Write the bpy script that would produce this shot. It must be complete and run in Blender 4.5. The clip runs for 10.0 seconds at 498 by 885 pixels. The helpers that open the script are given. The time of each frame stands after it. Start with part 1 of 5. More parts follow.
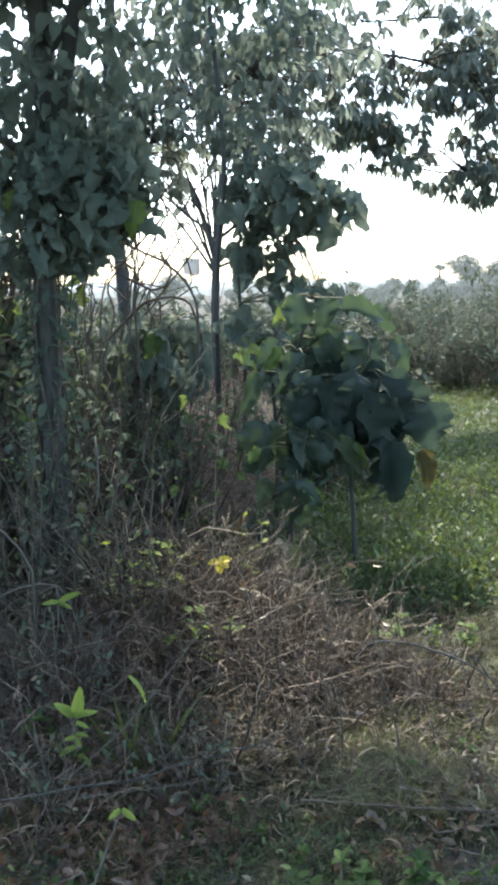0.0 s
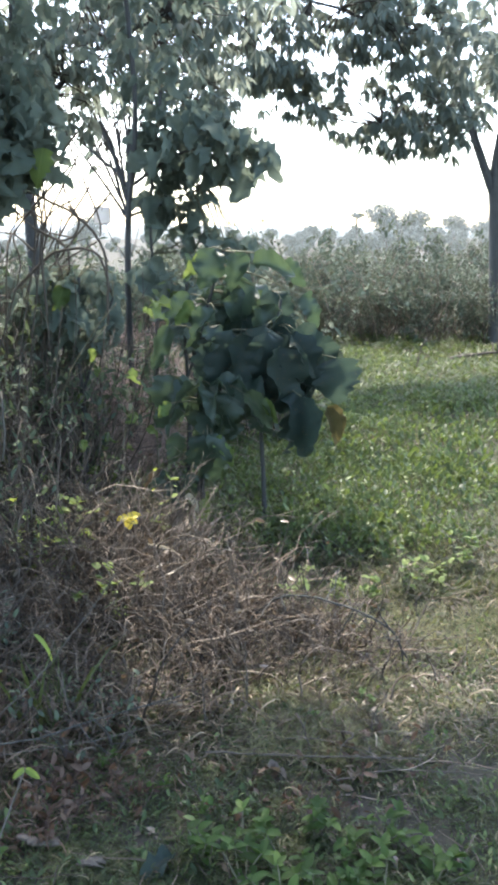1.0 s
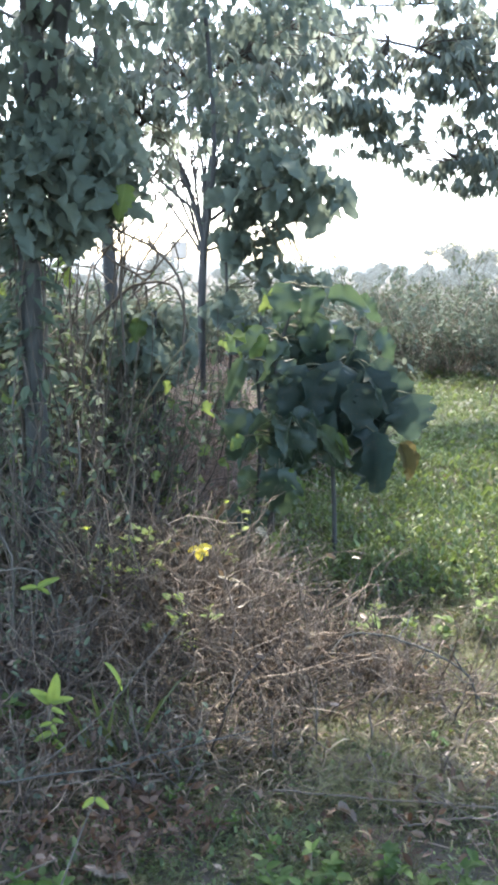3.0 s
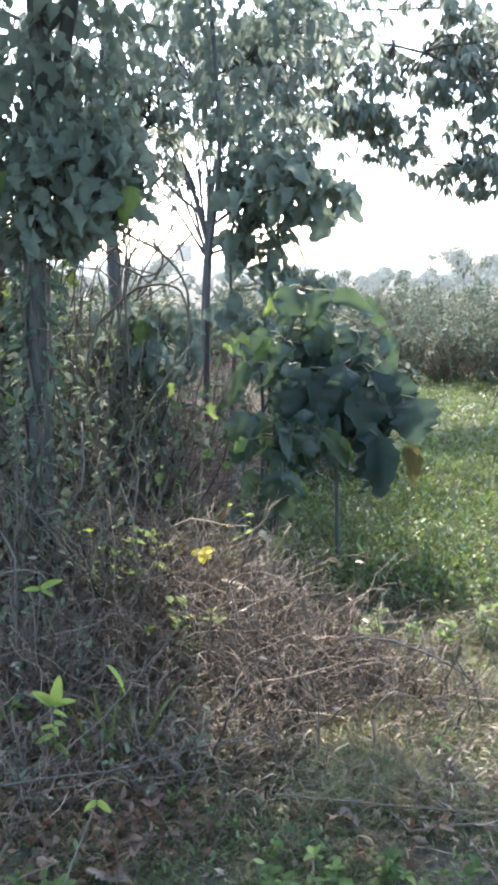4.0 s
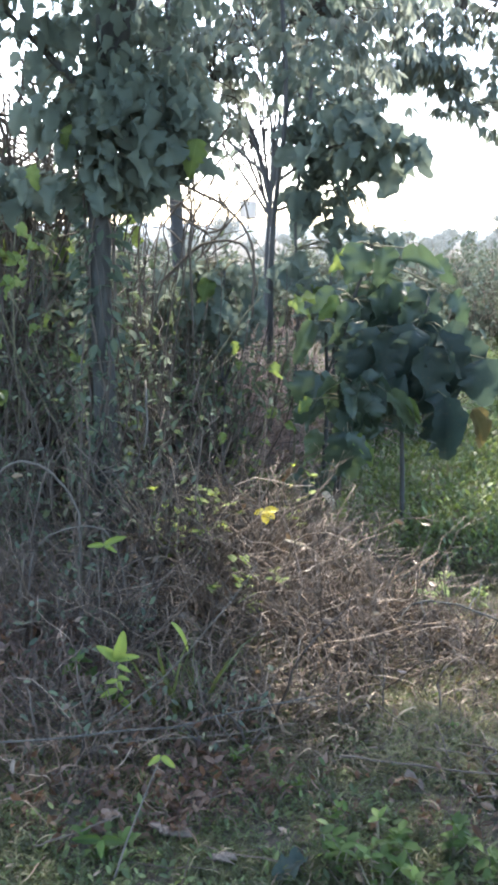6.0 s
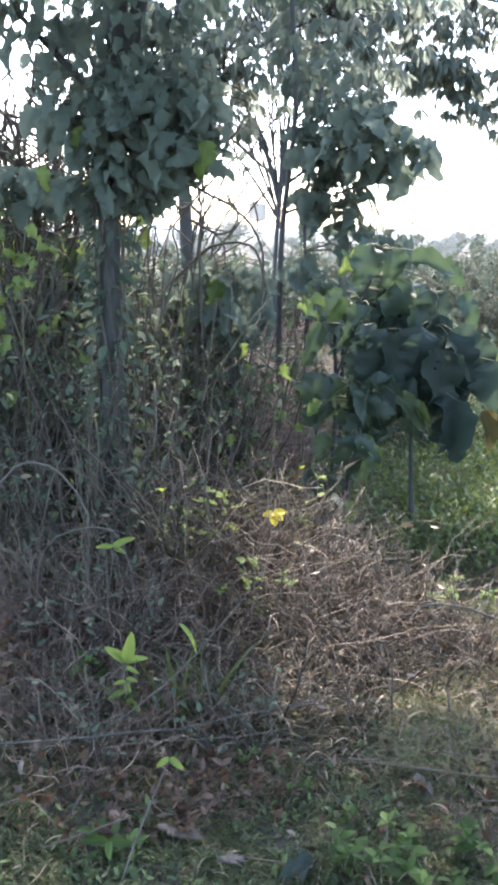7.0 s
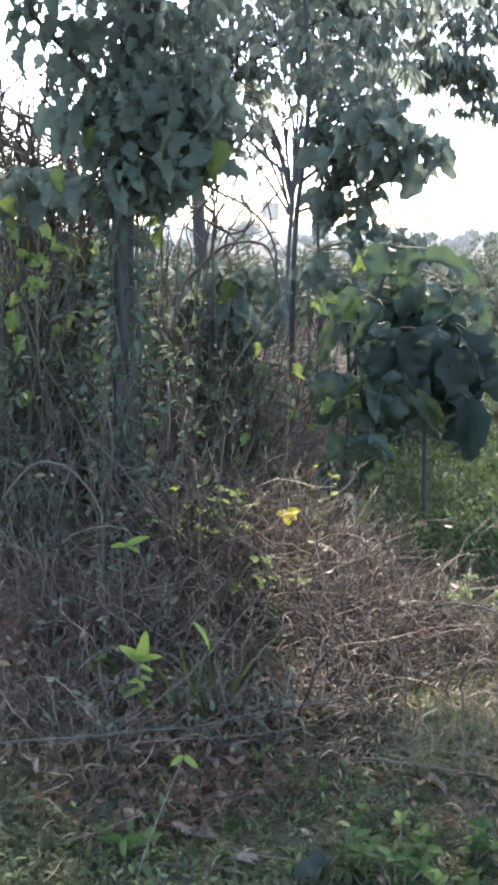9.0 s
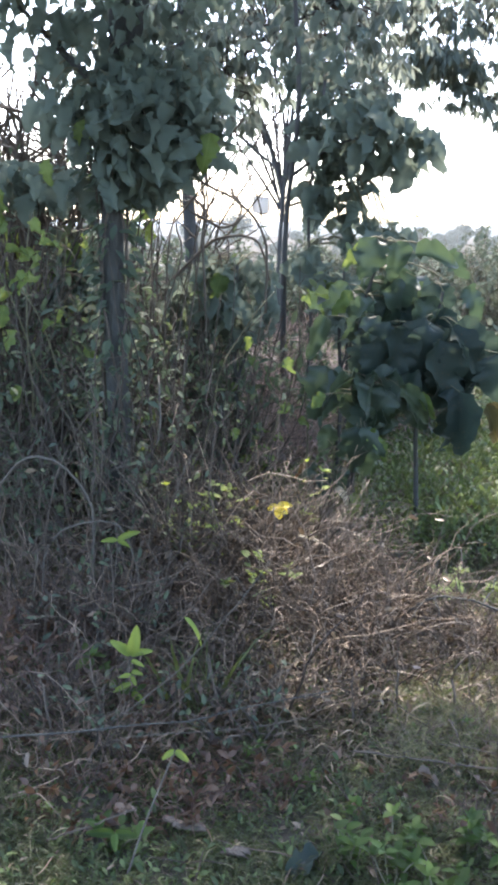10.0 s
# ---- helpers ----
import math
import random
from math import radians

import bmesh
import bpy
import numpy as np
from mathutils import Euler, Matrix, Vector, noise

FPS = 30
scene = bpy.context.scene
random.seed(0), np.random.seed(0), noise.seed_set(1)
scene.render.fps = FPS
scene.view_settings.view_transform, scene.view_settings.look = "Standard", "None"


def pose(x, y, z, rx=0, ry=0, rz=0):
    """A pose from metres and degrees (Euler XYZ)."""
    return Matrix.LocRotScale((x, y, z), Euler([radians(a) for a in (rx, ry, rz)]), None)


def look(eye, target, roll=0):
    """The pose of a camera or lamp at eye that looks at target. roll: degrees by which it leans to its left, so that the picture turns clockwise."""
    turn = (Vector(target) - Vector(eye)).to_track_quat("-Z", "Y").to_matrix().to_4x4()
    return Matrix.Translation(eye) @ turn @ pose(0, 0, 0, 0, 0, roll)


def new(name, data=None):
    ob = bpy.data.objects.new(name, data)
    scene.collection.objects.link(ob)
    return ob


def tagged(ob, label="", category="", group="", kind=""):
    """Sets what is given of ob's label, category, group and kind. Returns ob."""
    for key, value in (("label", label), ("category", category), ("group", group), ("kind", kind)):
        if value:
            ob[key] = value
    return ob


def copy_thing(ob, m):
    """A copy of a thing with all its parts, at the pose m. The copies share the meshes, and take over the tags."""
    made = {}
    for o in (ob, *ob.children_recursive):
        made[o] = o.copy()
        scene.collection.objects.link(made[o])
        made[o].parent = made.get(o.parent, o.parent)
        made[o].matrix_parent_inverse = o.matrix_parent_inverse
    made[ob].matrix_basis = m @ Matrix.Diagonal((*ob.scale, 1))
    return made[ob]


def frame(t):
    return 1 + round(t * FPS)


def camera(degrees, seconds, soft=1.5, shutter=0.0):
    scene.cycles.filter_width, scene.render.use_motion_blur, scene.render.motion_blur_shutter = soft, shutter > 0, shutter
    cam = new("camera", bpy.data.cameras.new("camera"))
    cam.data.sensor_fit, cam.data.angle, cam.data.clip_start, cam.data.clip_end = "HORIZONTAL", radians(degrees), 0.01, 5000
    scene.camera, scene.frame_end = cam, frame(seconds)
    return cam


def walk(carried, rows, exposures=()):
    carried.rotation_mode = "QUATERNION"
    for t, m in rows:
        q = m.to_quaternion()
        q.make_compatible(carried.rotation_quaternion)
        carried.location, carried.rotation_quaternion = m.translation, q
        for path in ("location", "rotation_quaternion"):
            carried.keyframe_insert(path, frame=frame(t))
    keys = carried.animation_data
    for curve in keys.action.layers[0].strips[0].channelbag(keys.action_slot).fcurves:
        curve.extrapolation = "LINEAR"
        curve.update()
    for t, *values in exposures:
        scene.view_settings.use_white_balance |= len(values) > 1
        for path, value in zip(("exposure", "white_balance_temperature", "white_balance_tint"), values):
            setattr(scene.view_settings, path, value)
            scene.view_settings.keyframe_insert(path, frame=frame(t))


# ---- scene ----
cam = camera(30.0, 10.0, soft=3.7)
PATH = [
    (0.0, 0.000, -0.000, 1.550, 80.62, 1.35, -0.00),
    (0.1, 0.007, 0.010, 1.549, 79.89, 1.78, 0.62),
    (0.2, 0.014, 0.020, 1.548, 80.81, 2.03, 1.11),
    (0.3, 0.022, 0.029, 1.548, 80.49, 1.67, 0.75),
    (0.4, 0.029, 0.039, 1.547, 77.43, 1.43, -1.39),
    (0.5, 0.036, 0.049, 1.546, 75.85, 1.85, -2.13),
    (0.6, 0.036, 0.038, 1.555, 77.06, 1.55, -2.98),
    (0.8, 0.035, 0.017, 1.573, 77.68, 0.60, -5.14),
    (1.0, 0.034, -0.004, 1.591, 77.29, 0.15, -4.98),
    (1.2, 0.024, 0.010, 1.583, 76.89, -0.21, -3.15),
    (1.3, 0.019, 0.018, 1.580, 76.91, -0.34, -2.69),
    (1.5, 0.009, 0.032, 1.572, 78.02, 0.30, -0.50),
    (1.7, 0.009, 0.022, 1.577, 78.85, 0.07, -0.24),
    (2.0, 0.010, 0.006, 1.585, 79.79, 0.16, -0.17),
    (2.5, 0.010, 0.001, 1.585, 79.84, -0.09, -0.64),
    (2.7, 0.008, 0.002, 1.585, 79.52, -0.17, -0.69),
    (3.8, -0.000, 0.008, 1.584, 79.37, -0.59, -0.66),
    (4.0, -0.002, 0.009, 1.584, 79.61, -0.65, -0.52),
    (4.5, -0.008, -0.004, 1.595, 79.87, -1.01, -0.03),
    (4.7, -0.012, 0.020, 1.580, 79.30, -0.86, 0.35),
    (4.8, -0.015, 0.031, 1.573, 78.94, -0.55, 1.24),
    (5.0, -0.019, 0.055, 1.558, 77.87, -0.33, 2.47),
    (5.2, -0.020, 0.056, 1.557, 78.07, -0.29, 2.98),
    (6.3, -0.029, 0.062, 1.550, 77.19, -0.65, 3.24),
    (6.5, -0.030, 0.063, 1.549, 77.66, -0.62, 3.45),
    (7.0, -0.033, 0.064, 1.548, 77.50, -0.69, 3.67),
    (7.5, -0.035, 0.060, 1.552, 77.53, -0.80, 3.65),
    (8.0, -0.034, 0.056, 1.554, 77.56, -0.82, 3.61),
    (8.5, -0.035, 0.067, 1.544, 77.36, -0.64, 4.08),
    (9.0, -0.034, 0.059, 1.551, 77.41, -0.48, 4.45),
    (9.5, -0.033, 0.062, 1.547, 77.27, -0.46, 4.31),
    (10.0, -0.030, 0.064, 1.544, 77.15, -0.39, 3.92),
]
EXPOSURES = [(0.0, 2.78, 6600, 5), (0.5, 2.97, 6600, 8), (1.0, 3.13, 6600, 9), (2.0, 3.5, 6600, 10), (4.5, 3.5, 6550, 10), (6.5, 3.45, 6550, 13), (9.0, 3.31, 6550, 15), (10.0, 3.25, 6550, 15)]
walk(cam, [(t, pose(x, y, z, rx, ry, rz)) for t, x, y, z, rx, ry, rz in PATH], EXPOSURES)

# ---------------------------------------------------------------- light
SUN_ELEVATION, SUN_AZIMUTH = 57.0, -9.0     # azimuth from straight ahead, positive to the right

world = bpy.data.worlds.new("hazy_sky")
scene.world = world
world.use_nodes = True
wn, wl = world.node_tree.nodes, world.node_tree.links
wn.clear()
sky = wn.new("ShaderNodeTexSky")
sky.sky_type, sky.sun_disc = "NISHITA", False
sky.sun_elevation, sky.sun_rotation = radians(SUN_ELEVATION), radians(SUN_AZIMUTH)
sky.air_density, sky.dust_density, sky.ozone_density = 1.0, 2.3, 2.4
sky_out, sky_bg = wn.new("ShaderNodeOutputWorld"), wn.new("ShaderNodeBackground")
sky_bg.inputs["Strength"].default_value = 0.15
wl.new(sky.outputs[0], sky_bg.inputs["Color"])
wl.new(sky_bg.outputs[0], sky_out.inputs["Surface"])

sun = new("sun", bpy.data.lights.new("sun", "SUN"))
sun.data.energy, sun.data.angle, sun.data.color = 1.8, radians(0.8), (1.0, 0.92, 0.81)
el, az = radians(SUN_ELEVATION), radians(SUN_AZIMUTH)
sun.matrix_world = look((math.sin(az) * math.cos(el) * 60, math.cos(az) * math.cos(el) * 60, math.sin(el) * 60), (0, 0, 0))


# ---------------------------------------------------------------- materials
def material(name):
    m = bpy.data.materials.new(name)
    m.use_nodes = True
    m.node_tree.nodes.clear()
    return m, m.node_tree.nodes, m.node_tree.links


def ramp(nodes, stops):
    r = nodes.new("ShaderNodeValToRGB")
    while len(r.color_ramp.elements) < len(stops):
        r.color_ramp.elements.new(0.5)
    for e, (p, c) in zip(r.color_ramp.elements, stops):
        e.position, e.color = p, (*c, 1)
    return r


def noise_node(nodes, links, scale, detail=4.0, rough=0.6, coord="Object"):
    tc, n = nodes.new("ShaderNodeTexCoord"), nodes.new("ShaderNodeTexNoise")
    n.inputs["Scale"].default_value, n.inputs["Detail"].default_value, n.inputs["Roughness"].default_value = scale, detail, rough
    links.new(tc.outputs[coord], n.inputs["Vector"])
    return n


def mixed(nodes, links, a, b, factor, mode="MIX"):
    """Colour mix; a and b are sockets or colours, factor a socket or a number."""
    m = nodes.new("ShaderNodeMix")
    m.data_type, m.blend_type = "RGBA", mode
    for key, v in ((6, a), (7, b), (0, factor)):
        if isinstance(v, (int, float)):
            m.inputs[key].default_value = v
        elif isinstance(v, tuple):
            m.inputs[key].default_value = (*v, 1)
        else:
            links.new(v, m.inputs[key])
    return m.outputs[2]


def leaf_material(name, stops, glow, through_colour, rough=0.5, per_object=False, grain=40.0, veins=False, spots=0.0, gloss=0.3):
    """Leaf blade: varied green, a share of light passing through it, faint grain; veins follow the blade."""
    m, n, l = material(name)
    out, pb, tr, mx = n.new("ShaderNodeOutputMaterial"), n.new("ShaderNodeBsdfPrincipled"), n.new("ShaderNodeBsdfTranslucent"), n.new("ShaderNodeMixShader")
    if per_object:
        rnd = n.new("ShaderNodeObjectInfo").outputs["Random"]
    else:
        rnd = n.new("ShaderNodeNewGeometry").outputs["Random Per Island"]
    r = ramp(n, stops)
    l.new(rnd, r.inputs[0])
    ns = noise_node(n, l, grain)
    col = mixed(n, l, r.outputs[0], (0.5, 0.5, 0.42), ns.outputs[0], "OVERLAY")
    if spots:
        sp = noise_node(n, l, 22.0, 2.0)
        sr = ramp(n, [(0.62, (0, 0, 0)), (0.7, (1, 1, 1))])
        l.new(sp.outputs[0], sr.inputs[0])
        ml = n.new("ShaderNodeMath")
        ml.operation = "MULTIPLY"
        ml.inputs[1].default_value = spots
        l.new(sr.outputs[0], ml.inputs[0])
        col = mixed(n, l, col, (0.12, 0.07, 0.03), ml.outputs[0])
    if veins:
        uv, sep = n.new("ShaderNodeUVMap"), n.new("ShaderNodeSeparateXYZ")
        l.new(uv.outputs[0], sep.inputs[0])
        ab, comb, wave = n.new("ShaderNodeMath"), n.new("ShaderNodeCombineXYZ"), n.new("ShaderNodeTexWave")
        ab.operation = "ABSOLUTE"
        l.new(sep.outputs[0], ab.inputs[0])
        sl = n.new("ShaderNodeMath")
        sl.operation = "MULTIPLY_ADD"
        sl.inputs[1].default_value = -0.45
        l.new(ab.outputs[0], sl.inputs[0])
        l.new(sep.outputs[1], sl.inputs[2])
        l.new(sl.outputs[0], comb.inputs[1])
        wave.bands_direction = "Y"
        wave.inputs["Scale"].default_value = 3.2
        wave.inputs["Distortion"].default_value = 0.4
        l.new(comb.outputs[0], wave.inputs[0])
        vr = ramp(n, [(0.88, (0, 0, 0)), (0.99, (0.16, 0.16, 0.16))])
        l.new(wave.outputs[1], vr.inputs[0])
        rib = ramp(n, [(0.015, (0.4, 0.4, 0.4)), (0.06, (0, 0, 0))])
        l.new(ab.outputs[0], rib.inputs[0])
        both = mixed(n, l, vr.outputs[0], rib.outputs[0], 1.0, "LIGHTEN")
        col = mixed(n, l, col, (0.16, 0.2, 0.07), both)
        bmp = n.new("ShaderNodeBump")
        bmp.inputs["Strength"].default_value, bmp.inputs["Distance"].default_value = 0.35, 0.004
        l.new(both, bmp.inputs["Height"])
        l.new(bmp.outputs[0], pb.inputs["Normal"])
    l.new(col, pb.inputs["Base Color"])
    pb.inputs["Roughness"].default_value = rough
    pb.inputs["Specular IOR Level"].default_value = gloss
    l.new(mixed(n, l, col, through_colour, 0.75), tr.inputs[0])
    mx.inputs[0].default_value = glow
    l.new(pb.outputs[0], mx.inputs[1])
    l.new(tr.outputs[0], mx.inputs[2])
    l.new(mx.outputs[0], out.inputs[0])
    return m


def rough_material(name, stops, scale, rough=0.9, bump=0.5, distance=0.01, stretch=None, fine=6.0, island=0.0):
    """Bark, soil, dry stems: two scales of noise in colour and relief."""
    m, n, l = material(name)
    out, pb = n.new("ShaderNodeOutputMaterial"), n.new("ShaderNodeBsdfPrincipled")
    a, b = noise_node(n, l, scale), noise_node(n, l, scale * fine, 3.0)
    if stretch:
        for q in (a, b):
            mp = n.new("ShaderNodeMapping")
            mp.inputs["Scale"].default_value = stretch
            l.new(q.inputs["Vector"].links[0].from_socket, mp.inputs[0])
            l.new(mp.outputs[0], q.inputs["Vector"])
    f = mixed(n, l, a.outputs[0], b.outputs[0], 0.4)
    if island:
        f = mixed(n, l, f, n.new("ShaderNodeNewGeometry").outputs["Random Per Island"], island)
    r = ramp(n, stops)
    l.new(f, r.inputs[0])
    bp = n.new("ShaderNodeBump")
    bp.inputs["Strength"].default_value, bp.inputs["Distance"].default_value = bump, distance
    l.new(f, bp.inputs["Height"])
    l.new(r.outputs[0], pb.inputs["Base Color"])
    l.new(bp.outputs[0], pb.inputs["Normal"])
    pb.inputs["Roughness"].default_value = rough
    pb.inputs["Specular IOR Level"].default_value = 0.25
    l.new(pb.outputs[0], out.inputs[0])
    return m


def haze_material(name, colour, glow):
    """Far distance: bright haze put into a pale colour that glows by itself."""
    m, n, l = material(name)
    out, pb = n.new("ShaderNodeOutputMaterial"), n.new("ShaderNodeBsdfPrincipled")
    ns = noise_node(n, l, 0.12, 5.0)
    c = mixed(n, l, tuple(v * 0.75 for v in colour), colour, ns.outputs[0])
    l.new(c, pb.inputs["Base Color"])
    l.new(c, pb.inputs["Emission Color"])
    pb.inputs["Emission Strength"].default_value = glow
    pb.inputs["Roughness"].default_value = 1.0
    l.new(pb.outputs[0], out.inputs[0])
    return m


TEAK_STOPS = [(0.0, (0.095, 0.118, 0.1)), (0.5, (0.104, 0.127, 0.107)), (0.85, (0.112, 0.135, 0.11)), (1.0, (0.125, 0.146, 0.112))]
TEAK = leaf_material("broad_leaf", TEAK_STOPS, 0.48, (0.1, 0.125, 0.1), 0.85, True, 60.0, False, 0.3, 0.06)
TEAK_MASS = leaf_material("broad_leaf_mass", TEAK_STOPS, 0.48, (0.1, 0.125, 0.1), 0.85, False, 60.0, False, 0.3, 0.06)
# dark teak leaf: the deep shade of the leaf mass is put into the colour
SAPLING = leaf_material("shaded_teak_leaf", [(0.0, (0.021, 0.033, 0.03)), (0.5, (0.025, 0.038, 0.033)), (0.85, (0.031, 0.044, 0.035)), (1.0, (0.056, 0.07, 0.048))], 0.4, (0.035, 0.055, 0.038), 0.56, True, 60.0, False, 0.5, 0.2)
# lighter copy for the low and tall saplings, sunlight put into the colour
SAPLING_LIT = leaf_material("sunlit_teak_leaf", [(0.0, (0.028, 0.043, 0.032)), (0.6, (0.035, 0.053, 0.036)), (1.0, (0.06, 0.08, 0.046))], 0.4, (0.045, 0.072, 0.034), 0.45, True, 60.0, False, 0.4, 0.35)
WITHERED = leaf_material("yellow_brown_leaf", [(0.0, (0.055, 0.045, 0.02)), (1.0, (0.08, 0.066, 0.028))], 0.3, (0.085, 0.07, 0.026), 0.65, True)
# lime of young plants; on trees and saplings it paints backlit leaves
LIME = leaf_material("young_and_lit_leaf", [(0.0, (0.05, 0.076, 0.026)), (0.5, (0.085, 0.12, 0.04)), (1.0, (0.125, 0.16, 0.055))], 0.34, (0.165, 0.21, 0.05), 0.6, True, 60.0, True, gloss=0.12)
# brighter copy of the lime leaf: sun spots put into the colour
SUNLIT_SPROUT = leaf_material("sunlit_sprout_leaf", [(0.0, (0.085, 0.12, 0.03)), (1.0, (0.15, 0.195, 0.05))], 0.42, (0.28, 0.33, 0.055), 0.5, True, 60.0, True, gloss=0.14)
YELLOW = leaf_material("yellowed_leaf", [(0.0, (0.5, 0.4, 0.04)), (1.0, (0.55, 0.46, 0.08))], 0.5, (0.8, 0.6, 0.05), 0.5, True, 60.0, True)
DEAD = leaf_material("dead_leaf", [(0.0, (0.0225, 0.0162, 0.0117)), (0.5, (0.0495, 0.0360, 0.0252)), (0.85, (0.09, 0.068, 0.047)), (1.0, (0.18, 0.145, 0.108))], 0.15, (0.3, 0.2, 0.1), 0.38)
CANOPY = leaf_material("canopy_leaf", [(0.0, (0.1, 0.115, 0.1)), (0.6, (0.12, 0.138, 0.116)), (1.0, (0.14, 0.155, 0.125))], 0.52, (0.21, 0.235, 0.19), 0.75, gloss=0.1)
SHRUB = leaf_material("shrub_leaf", [(0.0, (0.042, 0.056, 0.044)), (0.6, (0.058, 0.077, 0.056)), (0.9, (0.085, 0.105, 0.068)), (1.0, (0.16, 0.175, 0.11))], 0.36, (0.08, 0.11, 0.045), 0.68, gloss=0.14)
BUSH = leaf_material("grey_green_bush_leaf", [(0.0, (0.0540, 0.0702, 0.0558)), (0.5, (0.0738, 0.0918, 0.0702)), (0.9, (0.0945, 0.1080, 0.0810)), (1.0, (0.11, 0.112, 0.088))], 0.2, (0.11, 0.125, 0.08), 0.85, gloss=0.08)
HERB = leaf_material("field_herb_leaf", [(0.0, (0.015, 0.026, 0.01)), (0.5, (0.029, 0.047, 0.016)), (0.85, (0.06, 0.085, 0.029)), (1.0, (0.125, 0.155, 0.062))], 0.27, (0.145, 0.195, 0.045), 0.5, gloss=0.2)
GRASS = leaf_material("grass_blade", [(0.0, (0.0082, 0.0131, 0.0049)), (0.45, (0.0180, 0.0262, 0.0090)), (0.8, (0.0410, 0.0492, 0.0197)), (0.93, (0.0656, 0.0672, 0.0328)), (1.0, (0.1558, 0.1394, 0.0861))], 0.24, (0.16, 0.19, 0.05), 0.5, gloss=0.16)
STRAW = leaf_material("dry_grass_blade", [(0.0, (0.0153, 0.0119, 0.0076)), (0.5, (0.0357, 0.0272, 0.0170)), (0.85, (0.0765, 0.0595, 0.0391)), (1.0, (0.2210, 0.1785, 0.1232))], 0.22, (0.2, 0.155, 0.085), 0.46, gloss=0.2)
BARK = rough_material("tree_bark", [(0.3, (0.022, 0.0225, 0.0195)), (0.55, (0.042, 0.042, 0.036)), (0.75, (0.075, 0.072, 0.062))], 9.0, stretch=(1, 1, 0.25), bump=1.0, distance=0.03)
GREY_BARK = rough_material("grey_bark", [(0.3, (0.034, 0.033, 0.029)), (0.55, (0.06, 0.058, 0.052)), (0.75, (0.1, 0.096, 0.086))], 9.0, stretch=(1, 1, 0.25), bump=0.8)
GREEN_STEM = rough_material("sapling_stem", [(0.3, (0.06, 0.06, 0.035)), (0.7, (0.13, 0.12, 0.07))], 20.0, 0.7)
DRY = rough_material("dry_stem", [(0.1, (0.018, 0.0128, 0.0078)), (0.5, (0.055, 0.039, 0.025)), (0.8, (0.125, 0.09, 0.06)), (0.97, (0.34, 0.27, 0.195))], 12.0, 0.5, 0.3, island=0.8)
TWIG = rough_material("dark_twig", [(0.3, (0.028, 0.023, 0.017)), (0.7, (0.085, 0.068, 0.05))], 14.0, 0.85, 0.4, island=0.4)
VINE = rough_material("pale_vine", [(0.3, (0.04, 0.035, 0.027)), (0.7, (0.095, 0.084, 0.066))], 25.0, 0.85, 0.4)
SOIL = rough_material("dry_soil", [(0.25, (0.018, 0.0155, 0.0115)), (0.45, (0.032, 0.028, 0.021)), (0.6, (0.036, 0.036, 0.022)), (0.8, (0.06, 0.052, 0.039))], 1.1, 0.95, 0.9, 0.04, fine=14.0)
PINK_BRUSH = rough_material("reddish_dead_stem", [(0.2, (0.1, 0.068, 0.055)), (0.6, (0.2, 0.14, 0.118)), (0.9, (0.32, 0.245, 0.21))], 12.0, 0.7, 0.3, island=0.6)
FERN_STEM = rough_material("brown_fern_stem", [(0.2, (0.045, 0.028, 0.02)), (0.6, (0.09, 0.056, 0.042)), (0.9, (0.16, 0.11, 0.085))], 12.0, 0.7, 0.3, island=0.6)
RUST_LEAF = leaf_material("rust_brown_leaf", [(0.0, (0.022, 0.013, 0.009)), (0.6, (0.05, 0.03, 0.02)), (0.92, (0.08, 0.052, 0.036)), (1.0, (0.17, 0.125, 0.095))], 0.2, (0.22, 0.12, 0.055), 0.5, gloss=0.2)
# lighter, yellower copy of the grass: a patch of sunlight put into its colour
LIT_GRASS = leaf_material("sunlit_grass_blade", [(0.0, (0.0450, 0.0510, 0.0210)), (0.6, (0.0750, 0.0788, 0.0338)), (1.0, (0.1350, 0.1275, 0.0600))], 0.3, (0.28, 0.28, 0.08), 0.46)
PALE_WOOD = rough_material("weathered_wood", [(0.3, (0.05, 0.038, 0.028)), (0.55, (0.095, 0.075, 0.056)), (0.8, (0.17, 0.138, 0.105))], 18.0, 0.85, 0.5, stretch=(0.3, 1, 1))
PALE_DEAD = leaf_material("bleached_dead_leaf", [(0.0, (0.17, 0.12, 0.092)), (1.0, (0.25, 0.19, 0.15))], 0.25, (0.24, 0.17, 0.13), 0.6, True)
PALE_SHEET = leaf_material("dry_pale_sheet", [(0.0, (0.36, 0.32, 0.25)), (1.0, (0.42, 0.38, 0.3))], 0.45, (0.6, 0.54, 0.4), 0.7, True)
TAG_SHEET = leaf_material("torn_white_sheet", [(0.0, (0.46, 0.44, 0.42)), (1.0, (0.5, 0.48, 0.46))], 0.45, (0.42, 0.4, 0.38), 0.7, True)
# haze over the distance, put into these colours and their glow
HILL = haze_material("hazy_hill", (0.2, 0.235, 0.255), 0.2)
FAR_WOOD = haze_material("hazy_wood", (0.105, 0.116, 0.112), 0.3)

# ---------------------------------------------------------------- mesh tools
rng = np.random.default_rng(7)


